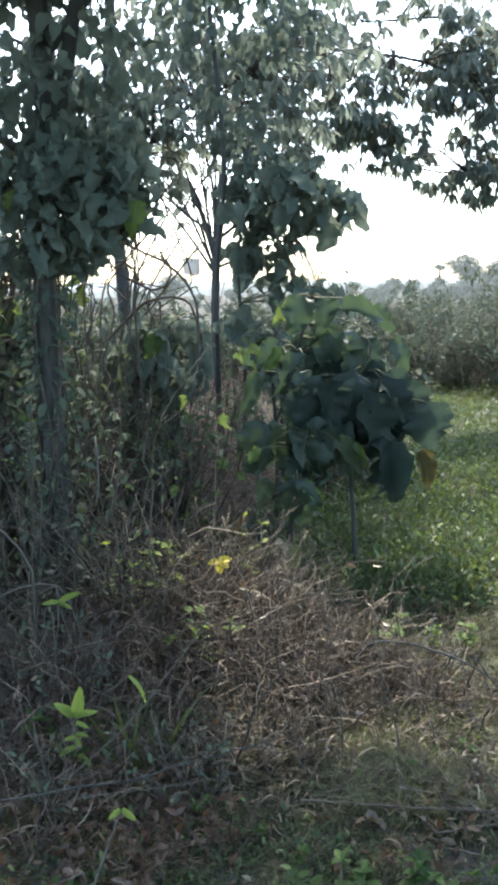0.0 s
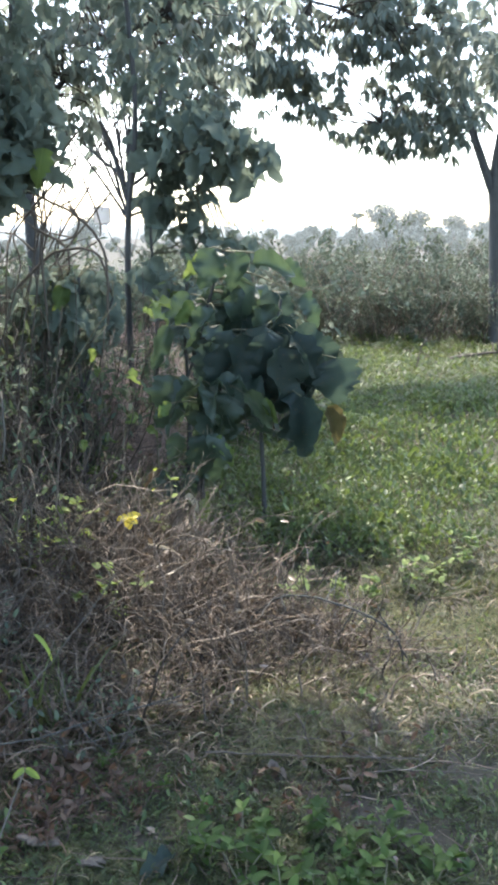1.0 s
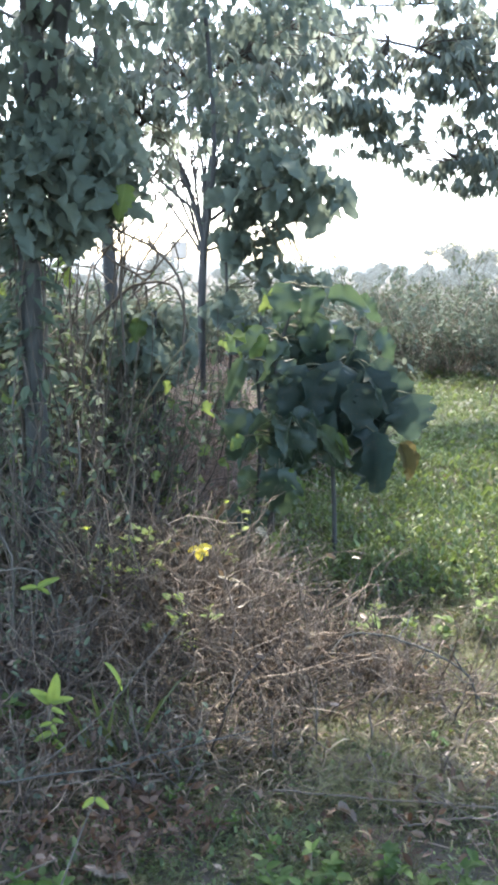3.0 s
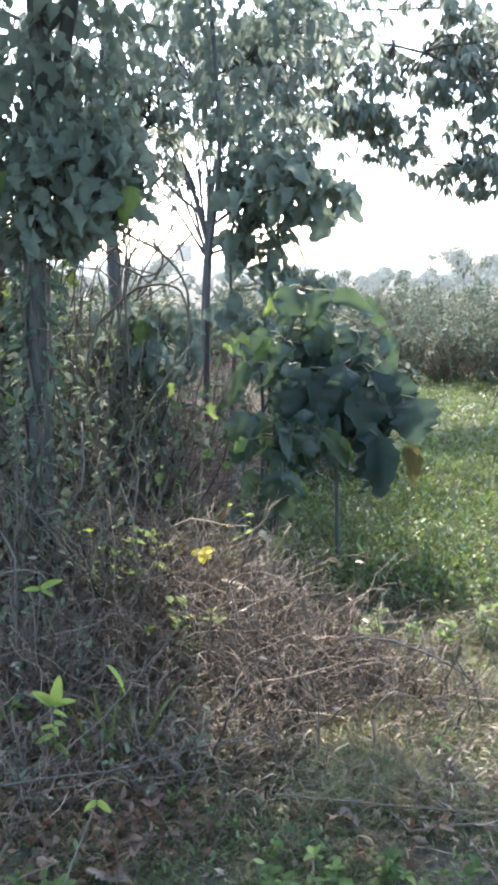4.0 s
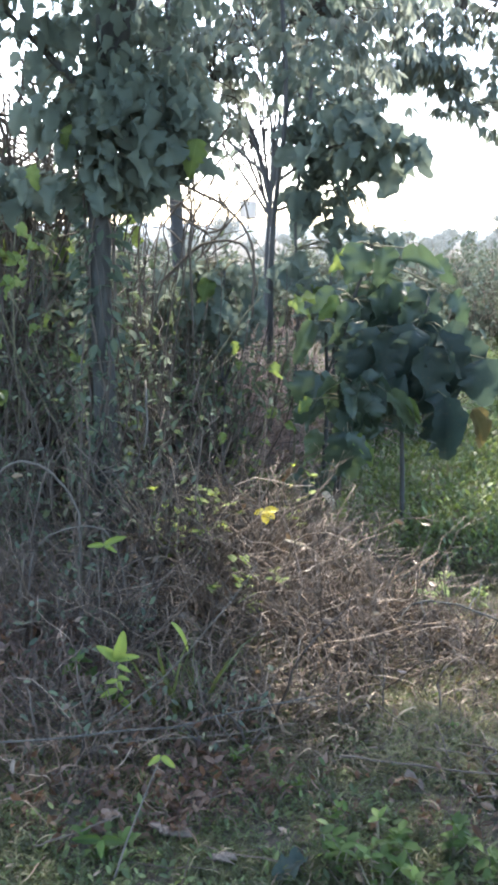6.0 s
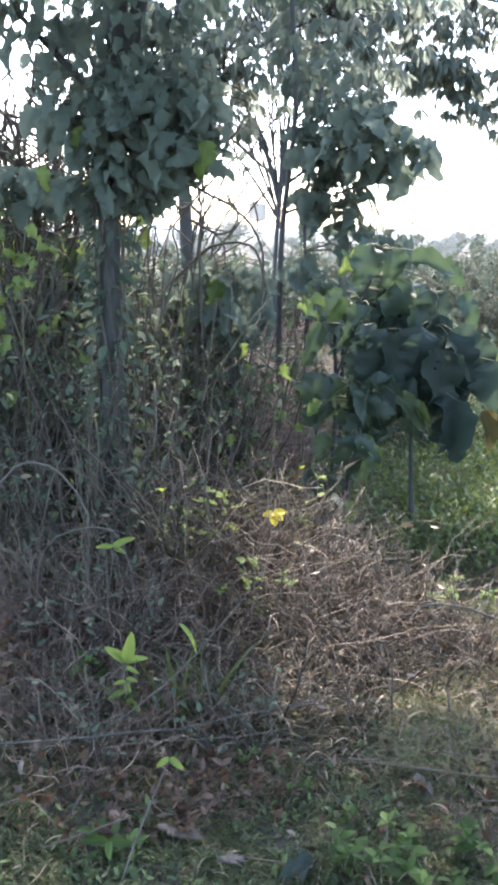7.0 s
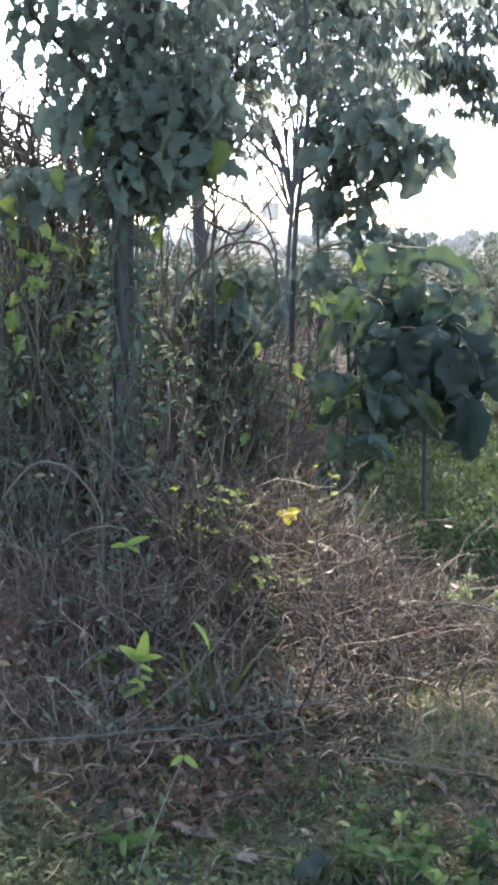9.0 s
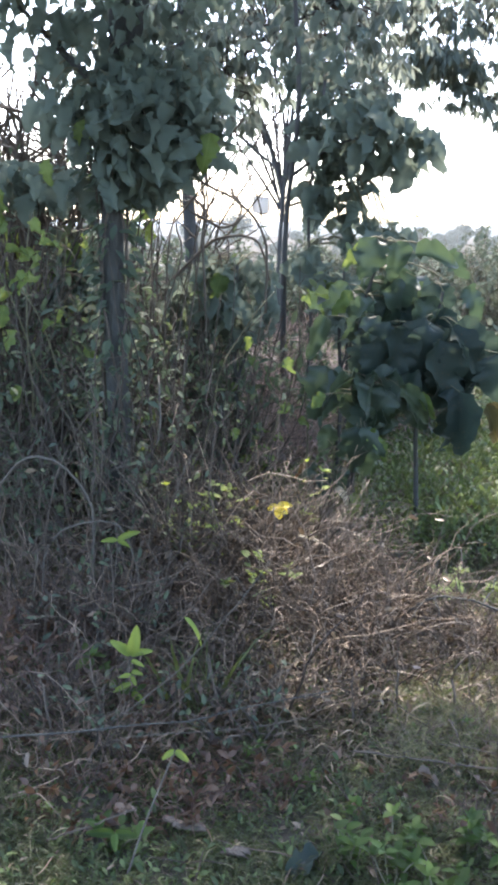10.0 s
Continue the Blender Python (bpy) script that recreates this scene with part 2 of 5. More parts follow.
class Geo:
    """Collects many small pieces into one mesh."""

    def __init__(self):
        self.v, self.loops, self.sizes, self.uv, self.n = [], [], [], [], 0

    def add(self, verts, loops, sizes, uv=None):
        self.v.append(verts)
        self.loops.append(loops + self.n)
        self.sizes.append(sizes)
        self.uv.append(np.zeros((len(verts), 2)) if uv is None else uv)
        self.n += len(verts)

    def many(self, shape, frames, places):
        """The template shape once for each 3 x 3 frame (columns are axes, with scale) and place."""
        tv, tl, ts, tu = shape
        k = len(places)
        if not k:
            return
        v = np.einsum("kij,nj->kni", frames, tv) + places[:, None, :]
        lo = (tl[None, :] + (np.arange(k) * len(tv))[:, None]).ravel()
        self.add(v.reshape(-1, 3), lo, np.tile(ts, k), np.tile(tu, (k, 1)))

    def mesh(self, name, mat, smooth=True):
        v, lo, sz, uv = np.concatenate(self.v), np.concatenate(self.loops), np.concatenate(self.sizes), np.concatenate(self.uv)
        me = bpy.data.meshes.new(name)
        me.vertices.add(len(v))
        me.vertices.foreach_set("co", v.astype(np.float32).ravel())
        me.loops.add(len(lo))
        me.loops.foreach_set("vertex_index", lo.astype(np.int32))
        me.polygons.add(len(sz))
        me.polygons.foreach_set("loop_start", (np.cumsum(sz) - sz).astype(np.int32))
        me.polygons.foreach_set("loop_total", sz.astype(np.int32))
        layer = me.uv_layers.new(name="UVMap")
        layer.data.foreach_set("uv", uv[lo].astype(np.float32).ravel())
        me.update(calc_edges=True)
        me.validate()
        me.materials.append(mat)
        me.polygons.foreach_set("use_smooth", np.full(len(sz), smooth))
        return me


def shape_of(verts, faces, uv=None):
    verts = np.array(verts, float)
    return (verts, np.array([i for f in faces for i in f]), np.array([len(f) for f in faces]), np.zeros((len(verts), 2)) if uv is None else np.array(uv, float))


def blade(rows, cols, width, fold=0.25, droop=0.25, wave=0.0, tip=1.4, seed=0, lobe=0.8, rag=0.0, twist=0.0, bend=0.0):
    """A leaf 1 long: along y, face up z, folded along the midrib, drooping to the tip, with a wavy rim."""
    r = random.Random(seed)
    verts, faces, uv = [], [], []
    ph, ph2 = r.uniform(0, 6), r.uniform(0, 6)
    for i in range(rows + 1):
        t = i / rows
        w = width * 0.5 * (math.sin(math.pi * t ** lobe) ** 0.48 if 0 < t < 1 else 0) * (1 - 0.22 * t ** tip)
        sides = (1 + r.uniform(-rag, rag), 1 + r.uniform(-rag, rag))
        a = twist * t
        for j in range(cols + 1):
            s = 2 * j / cols - 1
            x = s * w * sides[s > 0]
            z = fold * abs(s) ** 1.5 * w + wave * s * s * (math.sin(ph + 10 * t + (2 if s > 0 else 0)) + 0.6 * math.sin(ph2 + 21 * t - (1 if s > 0 else 0))) * width
            x, z = x * math.cos(a) - z * math.sin(a), x * math.sin(a) + z * math.cos(a)
            verts.append((x + bend * t * t, t - 0.12 * droop * t * t, z - droop * t * t))
            uv.append((s * w / width * 2, t))
    for i in range(rows):
        for j in range(cols):
            a = i * (cols + 1) + j
            faces.append((a, a + 1, a + cols + 2, a + cols + 1))
    return shape_of(verts, faces, uv)


SMALL_LEAF = shape_of(
    [(0, 0, 0), (-0.2, 0.33, 0.05), (0, 0.36, -0.01), (0.2, 0.33, 0.05), (-0.17, 0.68, 0.02), (0, 0.7, -0.06), (0.17, 0.68, 0.02), (0, 1, -0.14)],
    [(0, 2, 1), (0, 3, 2), (1, 2, 5, 4), (2, 3, 6, 5), (4, 5, 7), (5, 6, 7)],
    [(0, 0), (-0.4, 0.33), (0, 0.36), (0.4, 0.33), (-0.35, 0.68), (0, 0.7), (0.35, 0.68), (0, 1)])
GRASS_BLADE = shape_of([(-0.5, 0, 0), (0.5, 0, 0), (-0.4, 0.45, -0.03), (0.4, 0.45, -0.03), (-0.2, 0.8, -0.15), (0.2, 0.8, -0.15), (0, 1, -0.32)],
                       [(0, 1, 3, 2), (2, 3, 5, 4), (4, 5, 6)])
OVAL_LEAF = blade(5, 2, 0.55, 0.3, 0.2)
arc = [(1.9 * i / 5) for i in range(6)]
CURL_BLADE = shape_of([(sx * 0.5 * (1 - 0.75 * (i / 5) ** 2), 0.55 * math.sin(a), 0.55 * (math.cos(a) - 1) * 0.9) for i, a in enumerate(arc) for sx in (-1, 1)],
                      [(2 * i, 2 * i + 1, 2 * i + 3, 2 * i + 2) for i in range(5)])
BROAD = [blade(14, 6, w, f, d, wv, seed=s, rag=rg, twist=tw, bend=bd) for s, (w, f, d, wv, rg, tw, bd) in enumerate((
    (0.7, 0.35, 0.35, 0.16, 0.2, 0.5, 0.1), (0.74, 0.2, 0.6, 0.18, 0.24, -0.6, -0.08), (0.6, 0.8, 0.3, 0.16, 0.2, 0.3, -0.12), (0.68, 1.0, 0.5, 0.16, 0.18, -0.4, 0.12),
    (0.6, 0.35, 0.18, 0.02, 0.03, 0.1, 0.03), (0.78, 0.1, 0.8, 0.2, 0.25, 0.7, 0.06), (0.62, -0.5, 0.5, 0.18, 0.22, -0.3, 0.0)))]
BROAD_COARSE = [blade(6, 2, w, f, d, wv, seed=k, rag=0.12, twist=tw) for k, (w, f, d, wv, tw) in enumerate(((0.7, 0.35, 0.35, 0.1, 0.4), (0.72, 0.2, 0.6, 0.12, -0.5), (0.64, 0.6, 0.4, 0.1, 0.2)))]
CURLY = (0, 1, 2, 3, 5, 6)


def unit(a):
    return a / (np.linalg.norm(a, axis=-1, keepdims=True) + 1e-9)


def frames_for(axis, up, length, width=None):
    """3 x 3 frames of leaves with the given axes and rough upper sides."""
    y = unit(axis)
    x = unit(np.cross(y, up))
    z = np.cross(x, y)
    width = length if width is None else width
    return np.stack([x * width[:, None], y * length[:, None], z * length[:, None]], axis=2)


def scattered(k):
    return unit(rng.normal(size=(k, 3)))


def tube(geo, points, r0, r1, sides=5):
    p = np.asarray(points, float)
    k = len(p)
    d = unit(np.gradient(p, axis=0))
    ref = np.where(np.abs(d[:, 2:3]) > 0.9, np.array([[1.0, 0, 0]]), np.array([[0, 0, 1.0]]))
    a = unit(np.cross(d, ref))
    b = np.cross(d, a)
    ang = np.arange(sides) * 2 * np.pi / sides
    rad = np.linspace(r0, r1, k)[:, None, None]
    v = p[:, None, :] + rad * (np.cos(ang)[None, :, None] * a[:, None, :] + np.sin(ang)[None, :, None] * b[:, None, :])
    i, j = np.meshgrid(np.arange(k - 1), np.arange(sides), indexing="ij")
    jn = (j + 1) % sides
    lo = np.stack([i * sides + j, i * sides + jn, (i + 1) * sides + jn, (i + 1) * sides + j], -1).reshape(-1)
    geo.add(v.reshape(-1, 3), np.concatenate([lo, (k - 1) * sides + np.arange(sides)]), np.concatenate([np.full((k - 1) * sides, 4), [sides]]))


def wander(start, direction, length, steps, bend, sag=0.0):
    """A crooked line of points."""
    p, d, out = np.array(start, float), unit(np.array(direction, float)), [np.array(start, float)]
    for _ in range(steps):
        d = unit(d + rng.normal(size=3) * bend + np.array([0, 0, -sag]))
        p = p + d * length / steps
        out.append(p)
    return np.array(out)


def smooth_line(points, n):
    """Catmull-Rom through a few points."""
    p = np.array(points, float)
    p = np.vstack([2 * p[0] - p[1], p, 2 * p[-1] - p[-2]])
    out = []
    for s in np.linspace(0, len(p) - 3 - 1e-6, n):
        i = int(s)
        t = s - i
        a, b, c, d = p[i:i + 4]
        out.append(0.5 * (2 * b + (c - a) * t + (2 * a - 5 * b + 4 * c - d) * t * t + (3 * b - a - 3 * c + d) * t ** 3))
    return np.array(out)


def ground_z(x, y):
    return 0.03 * np.sin(1.3 * x + 0.5) * np.cos(1.1 * y) + 0.018 * np.sin(3.1 * x + 2.2 * y) + 0.01 * np.sin(7 * x - 5 * y)


def thing(name, place, label, category, group="", kind=""):
    ob = new(name)
    ob.empty_display_size = 0.2
    ob.matrix_basis = Matrix.Translation(place)
    return tagged(ob, label, category, group, kind)


def part(name, source, mat, parent, label=""):
    """One mesh object under a thing; geometry is given in the thing's own space."""
    me = source.mesh(name, mat) if isinstance(source, Geo) else source
    ob = new(name, me)
    ob.parent = parent
    if label:
        ob["label"] = label
    return ob


# ---------------------------------------------------------------- ground and distance
def build_ground():
    g = np.linspace(-1, 1, 221)
    xs = np.sign(g) * (14 * np.abs(g) + 1500 * np.abs(g) ** 6)
    X, Y = np.meshgrid(xs, xs + 5.0, indexing="ij")
    fade = 1 / (1 + ((np.abs(X) + np.abs(Y)) / 60) ** 2)
    Z = ground_z(X, Y) * fade
    k = len(xs)
    i, j = np.meshgrid(np.arange(k - 1), np.arange(k - 1), indexing="ij")
    lo = np.stack([i * k + j, (i + 1) * k + j, (i + 1) * k + j + 1, i * k + j + 1], -1).reshape(-1)
    geo = Geo()
    geo.add(np.stack([X, Y, Z], -1).reshape(-1, 3), lo, np.full((k - 1) ** 2, 4))
    tagged(new("ground", geo.mesh("ground", SOIL)), "dry brown soil with worn grass and leaf litter", "ground", kind="structure")


build_ground()


def build_ridge(name, distance, height, rough_height, seed, mat, label, half=65):
    """A long low ridge across the view, with a tree-lined uneven crest."""
    r = np.random.default_rng(seed)
    a = np.radians(np.linspace(-half, half, 600))
    crest = height * (0.75 + 0.25 * np.sin(a * 5 + seed)) + rough_height * np.abs(np.convolve(r.normal(size=620), np.ones(4) / 2, "same"))[10:610]
    rows = []
    for back, share in ((0, 0), (0.02, 0.6), (0.05, 1.0), (0.2, 0.0)):
        d = distance * (1 + back)
        rows.append(np.stack([np.sin(a) * d, np.cos(a) * d, crest * share - (0.5 if share == 0 else 0)], -1))
    V = np.concatenate(rows)
    k = len(a)
    i, j = np.meshgrid(np.arange(3), np.arange(k - 1), indexing="ij")
    lo = np.stack([i * k + j, i * k + j + 1, (i + 1) * k + j + 1, (i + 1) * k + j], -1).reshape(-1)
    geo = Geo()
    geo.add(V, lo, np.full(3 * (k - 1), 4))
    tagged(new(name, geo.mesh(name, mat, False)), label, "hill", kind="structure")


build_ridge("backdrop_hill", 800, 9.0, 1.2, 3, HILL, "low blue-grey hills, bright haze put into their colour and glow")
build_ridge("backdrop_wood", 260, 2.6, 0.8, 8, FAR_WOOD, "distant belt of trees on the horizon, haze put into its colour and glow")


# ---------------------------------------------------------------- plant builders
def leafy_shrub(name, place, radius, height, stems, leaves, leaf_size, leaf_mat, stem_mat, label, category="shrub", group="", lean=(0, 0), shape=SMALL_LEAF, bare=0.25, stem_r=0.006, sag=0.03, clump=0.0):
    """Many thin crooked stems from the ground with small leaves set along them."""
    ob = thing(name, place, label, category, group)
    st, fo, pts, dirs = Geo(), Geo(), [], []
    for _ in range(stems):
        a, rr = rng.uniform(0, 2 * np.pi), radius * rng.uniform(0, 0.7)
        base = (rr * math.cos(a), rr * math.sin(a), -0.05)
        d = (0.45 * math.cos(a) * rng.uniform(0, 1.4) + lean[0], 0.45 * math.sin(a) * rng.uniform(0, 1.4) + lean[1], 1)
        line = wander(base, d, height * rng.uniform(0.55, 1.1), 9, 0.17, sag)
        far_out = np.maximum(np.hypot(line[:, 0], line[:, 1]), 1e-4)[:, None]
        line[:, :2] *= radius * 2.0 * np.tanh(far_out / (radius * 2.0)) / far_out
        tube(st, line, stem_r * rng.uniform(0.6, 1.3), stem_r * 0.3, 4)
        pts.append(line[2:])
        dirs.append(np.gradient(line, axis=0)[2:])
        for _ in range(3):
            q = line[rng.integers(3, 9)]
            side = wander(q, unit(rng.normal(size=3) + np.array([0, 0, 0.4])), height * rng.uniform(0.12, 0.35), 5, 0.25, 0.03)
            tube(st, side, stem_r * 0.4, stem_r * 0.2, 3)
            pts.append(side[1:])
            dirs.append(np.gradient(side, axis=0)[1:])
    P, D = np.concatenate(pts), np.concatenate(dirs)
    keep = P[:, 2] > height * bare
    P, D = P[keep], D[keep]
    if clump:
        w = np.sin(P[:, 0] * 9 + 1) + np.sin(P[:, 1] * 9 + 2) + np.sin(P[:, 2] * 8 + P[:, 0] * 5)
        keep = w > clump - 1
        P, D = P[keep], D[keep]
    pick = rng.integers(0, len(P), leaves)
    ax = unit(D[pick]) * 0.5 + scattered(leaves) + np.array([0, 0, -0.2])
    size = leaf_size * rng.uniform(0.55, 1.25, leaves)
    pos = P[pick] + scattered(leaves) * leaf_size * 0.5
    fo.many(shape, frames_for(ax, scattered(leaves) * 0.6 + np.array([0, 0, 1.0]), size), pos)
    part("stem_tangle", st, stem_mat, ob)
    part("foliage", fo, leaf_mat, ob)
    return ob


def dry_brush(name, place, radius, height, stems, label, mat=DRY, group="", thick=0.003, flat=0.5, leaves=60, leaf_mat=DEAD):
    """A tangle of thin dead stems with a few curled leaves left."""
    ob = thing(name, place, label, "dry brush", group)
    st, fo = Geo(), Geo()
    ends = []
    for _ in range(stems):
        a, rr = rng.uniform(0, 2 * np.pi), radius * math.sqrt(rng.uniform(0, 1))
        d = rng.normal(size=3) * flat + np.array([0, 0, 0.9])
        line = wander((rr * math.cos(a), rr * math.sin(a), -0.03), d, height * rng.uniform(0.4, 1.2), 8, 0.3, 0.08)
        tube(st, line, thick * rng.uniform(0.6, 1.5), thick * 0.35, 3)
        ends.append(line[2:])
        for _ in range(2):
            q = line[rng.integers(1, 8)]
            s = wander(q, rng.normal(size=3) + np.array([0, 0, 0.3]), height * rng.uniform(0.1, 0.4), 4, 0.3, 0.05)
            tube(st, s, thick * 0.45, thick * 0.25, 3)
            ends.append(s[1:])
    P = np.concatenate(ends)
    pick = rng.integers(0, len(P), leaves)
    fo.many(SMALL_LEAF, frames_for(scattered(leaves), scattered(leaves), rng.uniform(0.02, 0.05, leaves)), P[pick])
    part("stem_tangle", st, mat, ob)
    part("withered_foliage", fo, leaf_mat, ob)
    return ob


def crown_tree(name, label, base, trunk, r0, r1, limbs, blobs, leaf_size, leaf_mat, whorl=7, gap=0.9, droop=0.8, twig_r=0.008, category="tree", bare=0):
    """Trunk and limbs as crooked lines, a crown of drooping leaf whorls gathered in uneven clumps.
    blobs: centre, radii and the number of whorls, relative to the foot."""
    ob = thing(name, base, label, category)
    t = Geo()
    tube(t, smooth_line(trunk, 18), r0, r1, 10)
    part("trunk", t, GREY_BARK, ob)
    support = [smooth_line(trunk, 30)[12:]]
    for line, a, b in limbs:
        g = Geo()
        s = smooth_line(line, 14)
        tube(g, s, a, b, 7)
        part("limb", g, GREY_BARK, ob)
        support.append(s[3:])
    support = np.concatenate(support)
    tw, fo = Geo(), Geo()
    tips = []
    for c, rad, count in blobs:
        c, rad = np.array(c, float), np.array(rad, float)
        p = scattered(count) * (rng.uniform(0, 1, (count, 1)) ** 0.45) * rad + c
        tips.append(p)
    tips = np.concatenate(tips)
    # gaps in the crown
    f = np.sin(tips[:, 0] * 3.1 + 1) + np.sin(tips[:, 2] * 3.7 + 2) + np.sin(tips[:, 1] * 2.3)
    tips = tips[f > -gap]
    for p in tips:
        near = support[np.argmin(((support - p) ** 2).sum(1) + rng.uniform(0, 0.3, len(support)))]
        mid = (near + p) / 2 + np.array([0, 0, 0.12]) + rng.normal(size=3) * 0.08
        if rng.uniform() < 0.6:
            tube(tw, smooth_line([near, mid, p], 6), twig_r, twig_r * 0.4, 3)
    for _ in range(bare):
        q = support[rng.integers(0, len(support))]
        tube(tw, wander(q, (rng.normal() * 0.6, rng.normal() * 0.3, 1.0), rng.uniform(0.4, 1.3), 8, 0.12), twig_r, twig_r * 0.35, 4)
    k = len(tips)
    ang = rng.uniform(0, 2 * np.pi, (k, 1)) + np.arange(whorl)[None, :] * 2 * np.pi / whorl + rng.normal(size=(k, whorl)) * 0.25
    ax = np.stack([np.cos(ang), np.sin(ang), -droop + rng.normal(size=(k, whorl)) * 0.45], -1).reshape(-1, 3)
    pos = np.repeat(tips, whorl, axis=0) + unit(ax) * leaf_size * 0.15
    size = leaf_size * rng.uniform(0.6, 1.2, k * whorl)
    fo.many(SMALL_LEAF, frames_for(ax, np.array([0, 0, 1.0]) + scattered(k * whorl) * 0.35, size, size * 0.8), pos)
    if tw.n:
        part("twig_tangle", tw, TWIG, ob)
    part("crown", fo, leaf_mat, ob)
    return ob


BROAD_MESH = {}


def broad_leaf(parent, base, tip, width, mat, variant, facing=(0, -0.6, 0.6), label=""):
    """One large leaf with its own mesh data shared among its like, from base to tip, width as a share of its length."""
    key = (variant, mat.name)
    if key not in BROAD_MESH:
        g = Geo()
        tv, tl, ts, tu = BROAD[variant]
        g.add(tv, tl, ts, tu)
        BROAD_MESH[key] = g.mesh("leaf", mat)
    b, e = np.array(base, float), np.array(tip, float)
    length = np.linalg.norm(e - b)
    fr = frames_for((e - b)[None], np.array([facing], float), np.array([length]), np.array([length * width * 1.35]))[0]
    m = Matrix([[*fr[0], b[0]], [*fr[1], b[1]], [*fr[2], b[2]], [0, 0, 0, 1]])
    ob = new("leaf", BROAD_MESH[key])
    ob.parent = parent
    ob.matrix_basis = m
    if label:
        ob["label"] = label
    return ob


def broad_tree(name, label, base, trunk, r0, r1, limbs, clumps, leaf_length, lit=0.1, category="tree", seed=1, width=0.8, bark=BARK, inner=(), small=1.0):
    """A tree with large drooping leaves in clumps: centre, radii, count, relative to the foot.
    The leaves of clumps are separate; those of inner, in the depth of the crown and its unseen top added for shade, are
    one mass."""
    ob = thing(name, base, label, category)
    g = Geo()
    tube(g, smooth_line(trunk, 20), r0, r1, 10)
    part("trunk", g, bark, ob)
    support = [smooth_line(trunk, 30)[14:]]
    for line, a, b in limbs:
        g = Geo()
        s = smooth_line(line, 12)
        tube(g, s, a, b, 6)
        part("limb", g, bark, ob)
        support.append(s)
    support = np.concatenate(support)
    r = np.random.default_rng(seed)

    def leaf_place(c, rad, size):
        d = unit(r.normal(size=3)) * r.uniform(0.2, 1) ** 0.5
        p = np.array(c) + d * np.array(rad)
        near = support[np.argmin(((support - p) ** 2).sum(1))]
        out = p - near
        ax = unit(np.array([out[0], out[1], 0]) + r.normal(size=3) * 0.35) * 0.75 + np.array([0, 0, -r.uniform(0.25, 1.3)])
        return near, p, unit(ax) * size * r.uniform(0.6, 1.2), (r.normal() * 0.5, r.normal() * 0.5 - 0.3, 0.8)

    for c, rad, count in clumps:
        for _ in range(count):
            near, p, ax, face = leaf_place(c, rad, leaf_length)
            st = Geo()
            tube(st, smooth_line([near, (near + p) / 2 + np.array([0, 0, 0.04]), p], 5), 0.005, 0.002, 3)
            part("leaf_stalk", st, GREEN_STEM, ob)
            # the lit share takes the lime material, sunlight put into its colour
            mat = LIME if r.uniform() < lit else TEAK
            broad_leaf(ob, p, p + ax, width * r.uniform(0.85, 1.1), mat, CURLY[int(r.integers(0, 6))], face)
    if inner:
        fo, groups = Geo(), {}
        for c, rad, count in inner:
            for _ in range(count):
                _, p, ax, face = leaf_place(c, rad, leaf_length * small)
                groups.setdefault(int(r.integers(0, 3)), []).append((p, ax, face))
        for v, rows in groups.items():
            ax = np.array([q[1] for q in rows])
            ln = np.linalg.norm(ax, axis=1)
            fo.many(BROAD_COARSE[v], frames_for(ax, np.array([q[2] for q in rows]), ln, ln * width * 1.3), np.array([q[0] for q in rows]))
        part("inner_and_unseen_foliage", fo, TEAK_MASS, ob)
    return ob


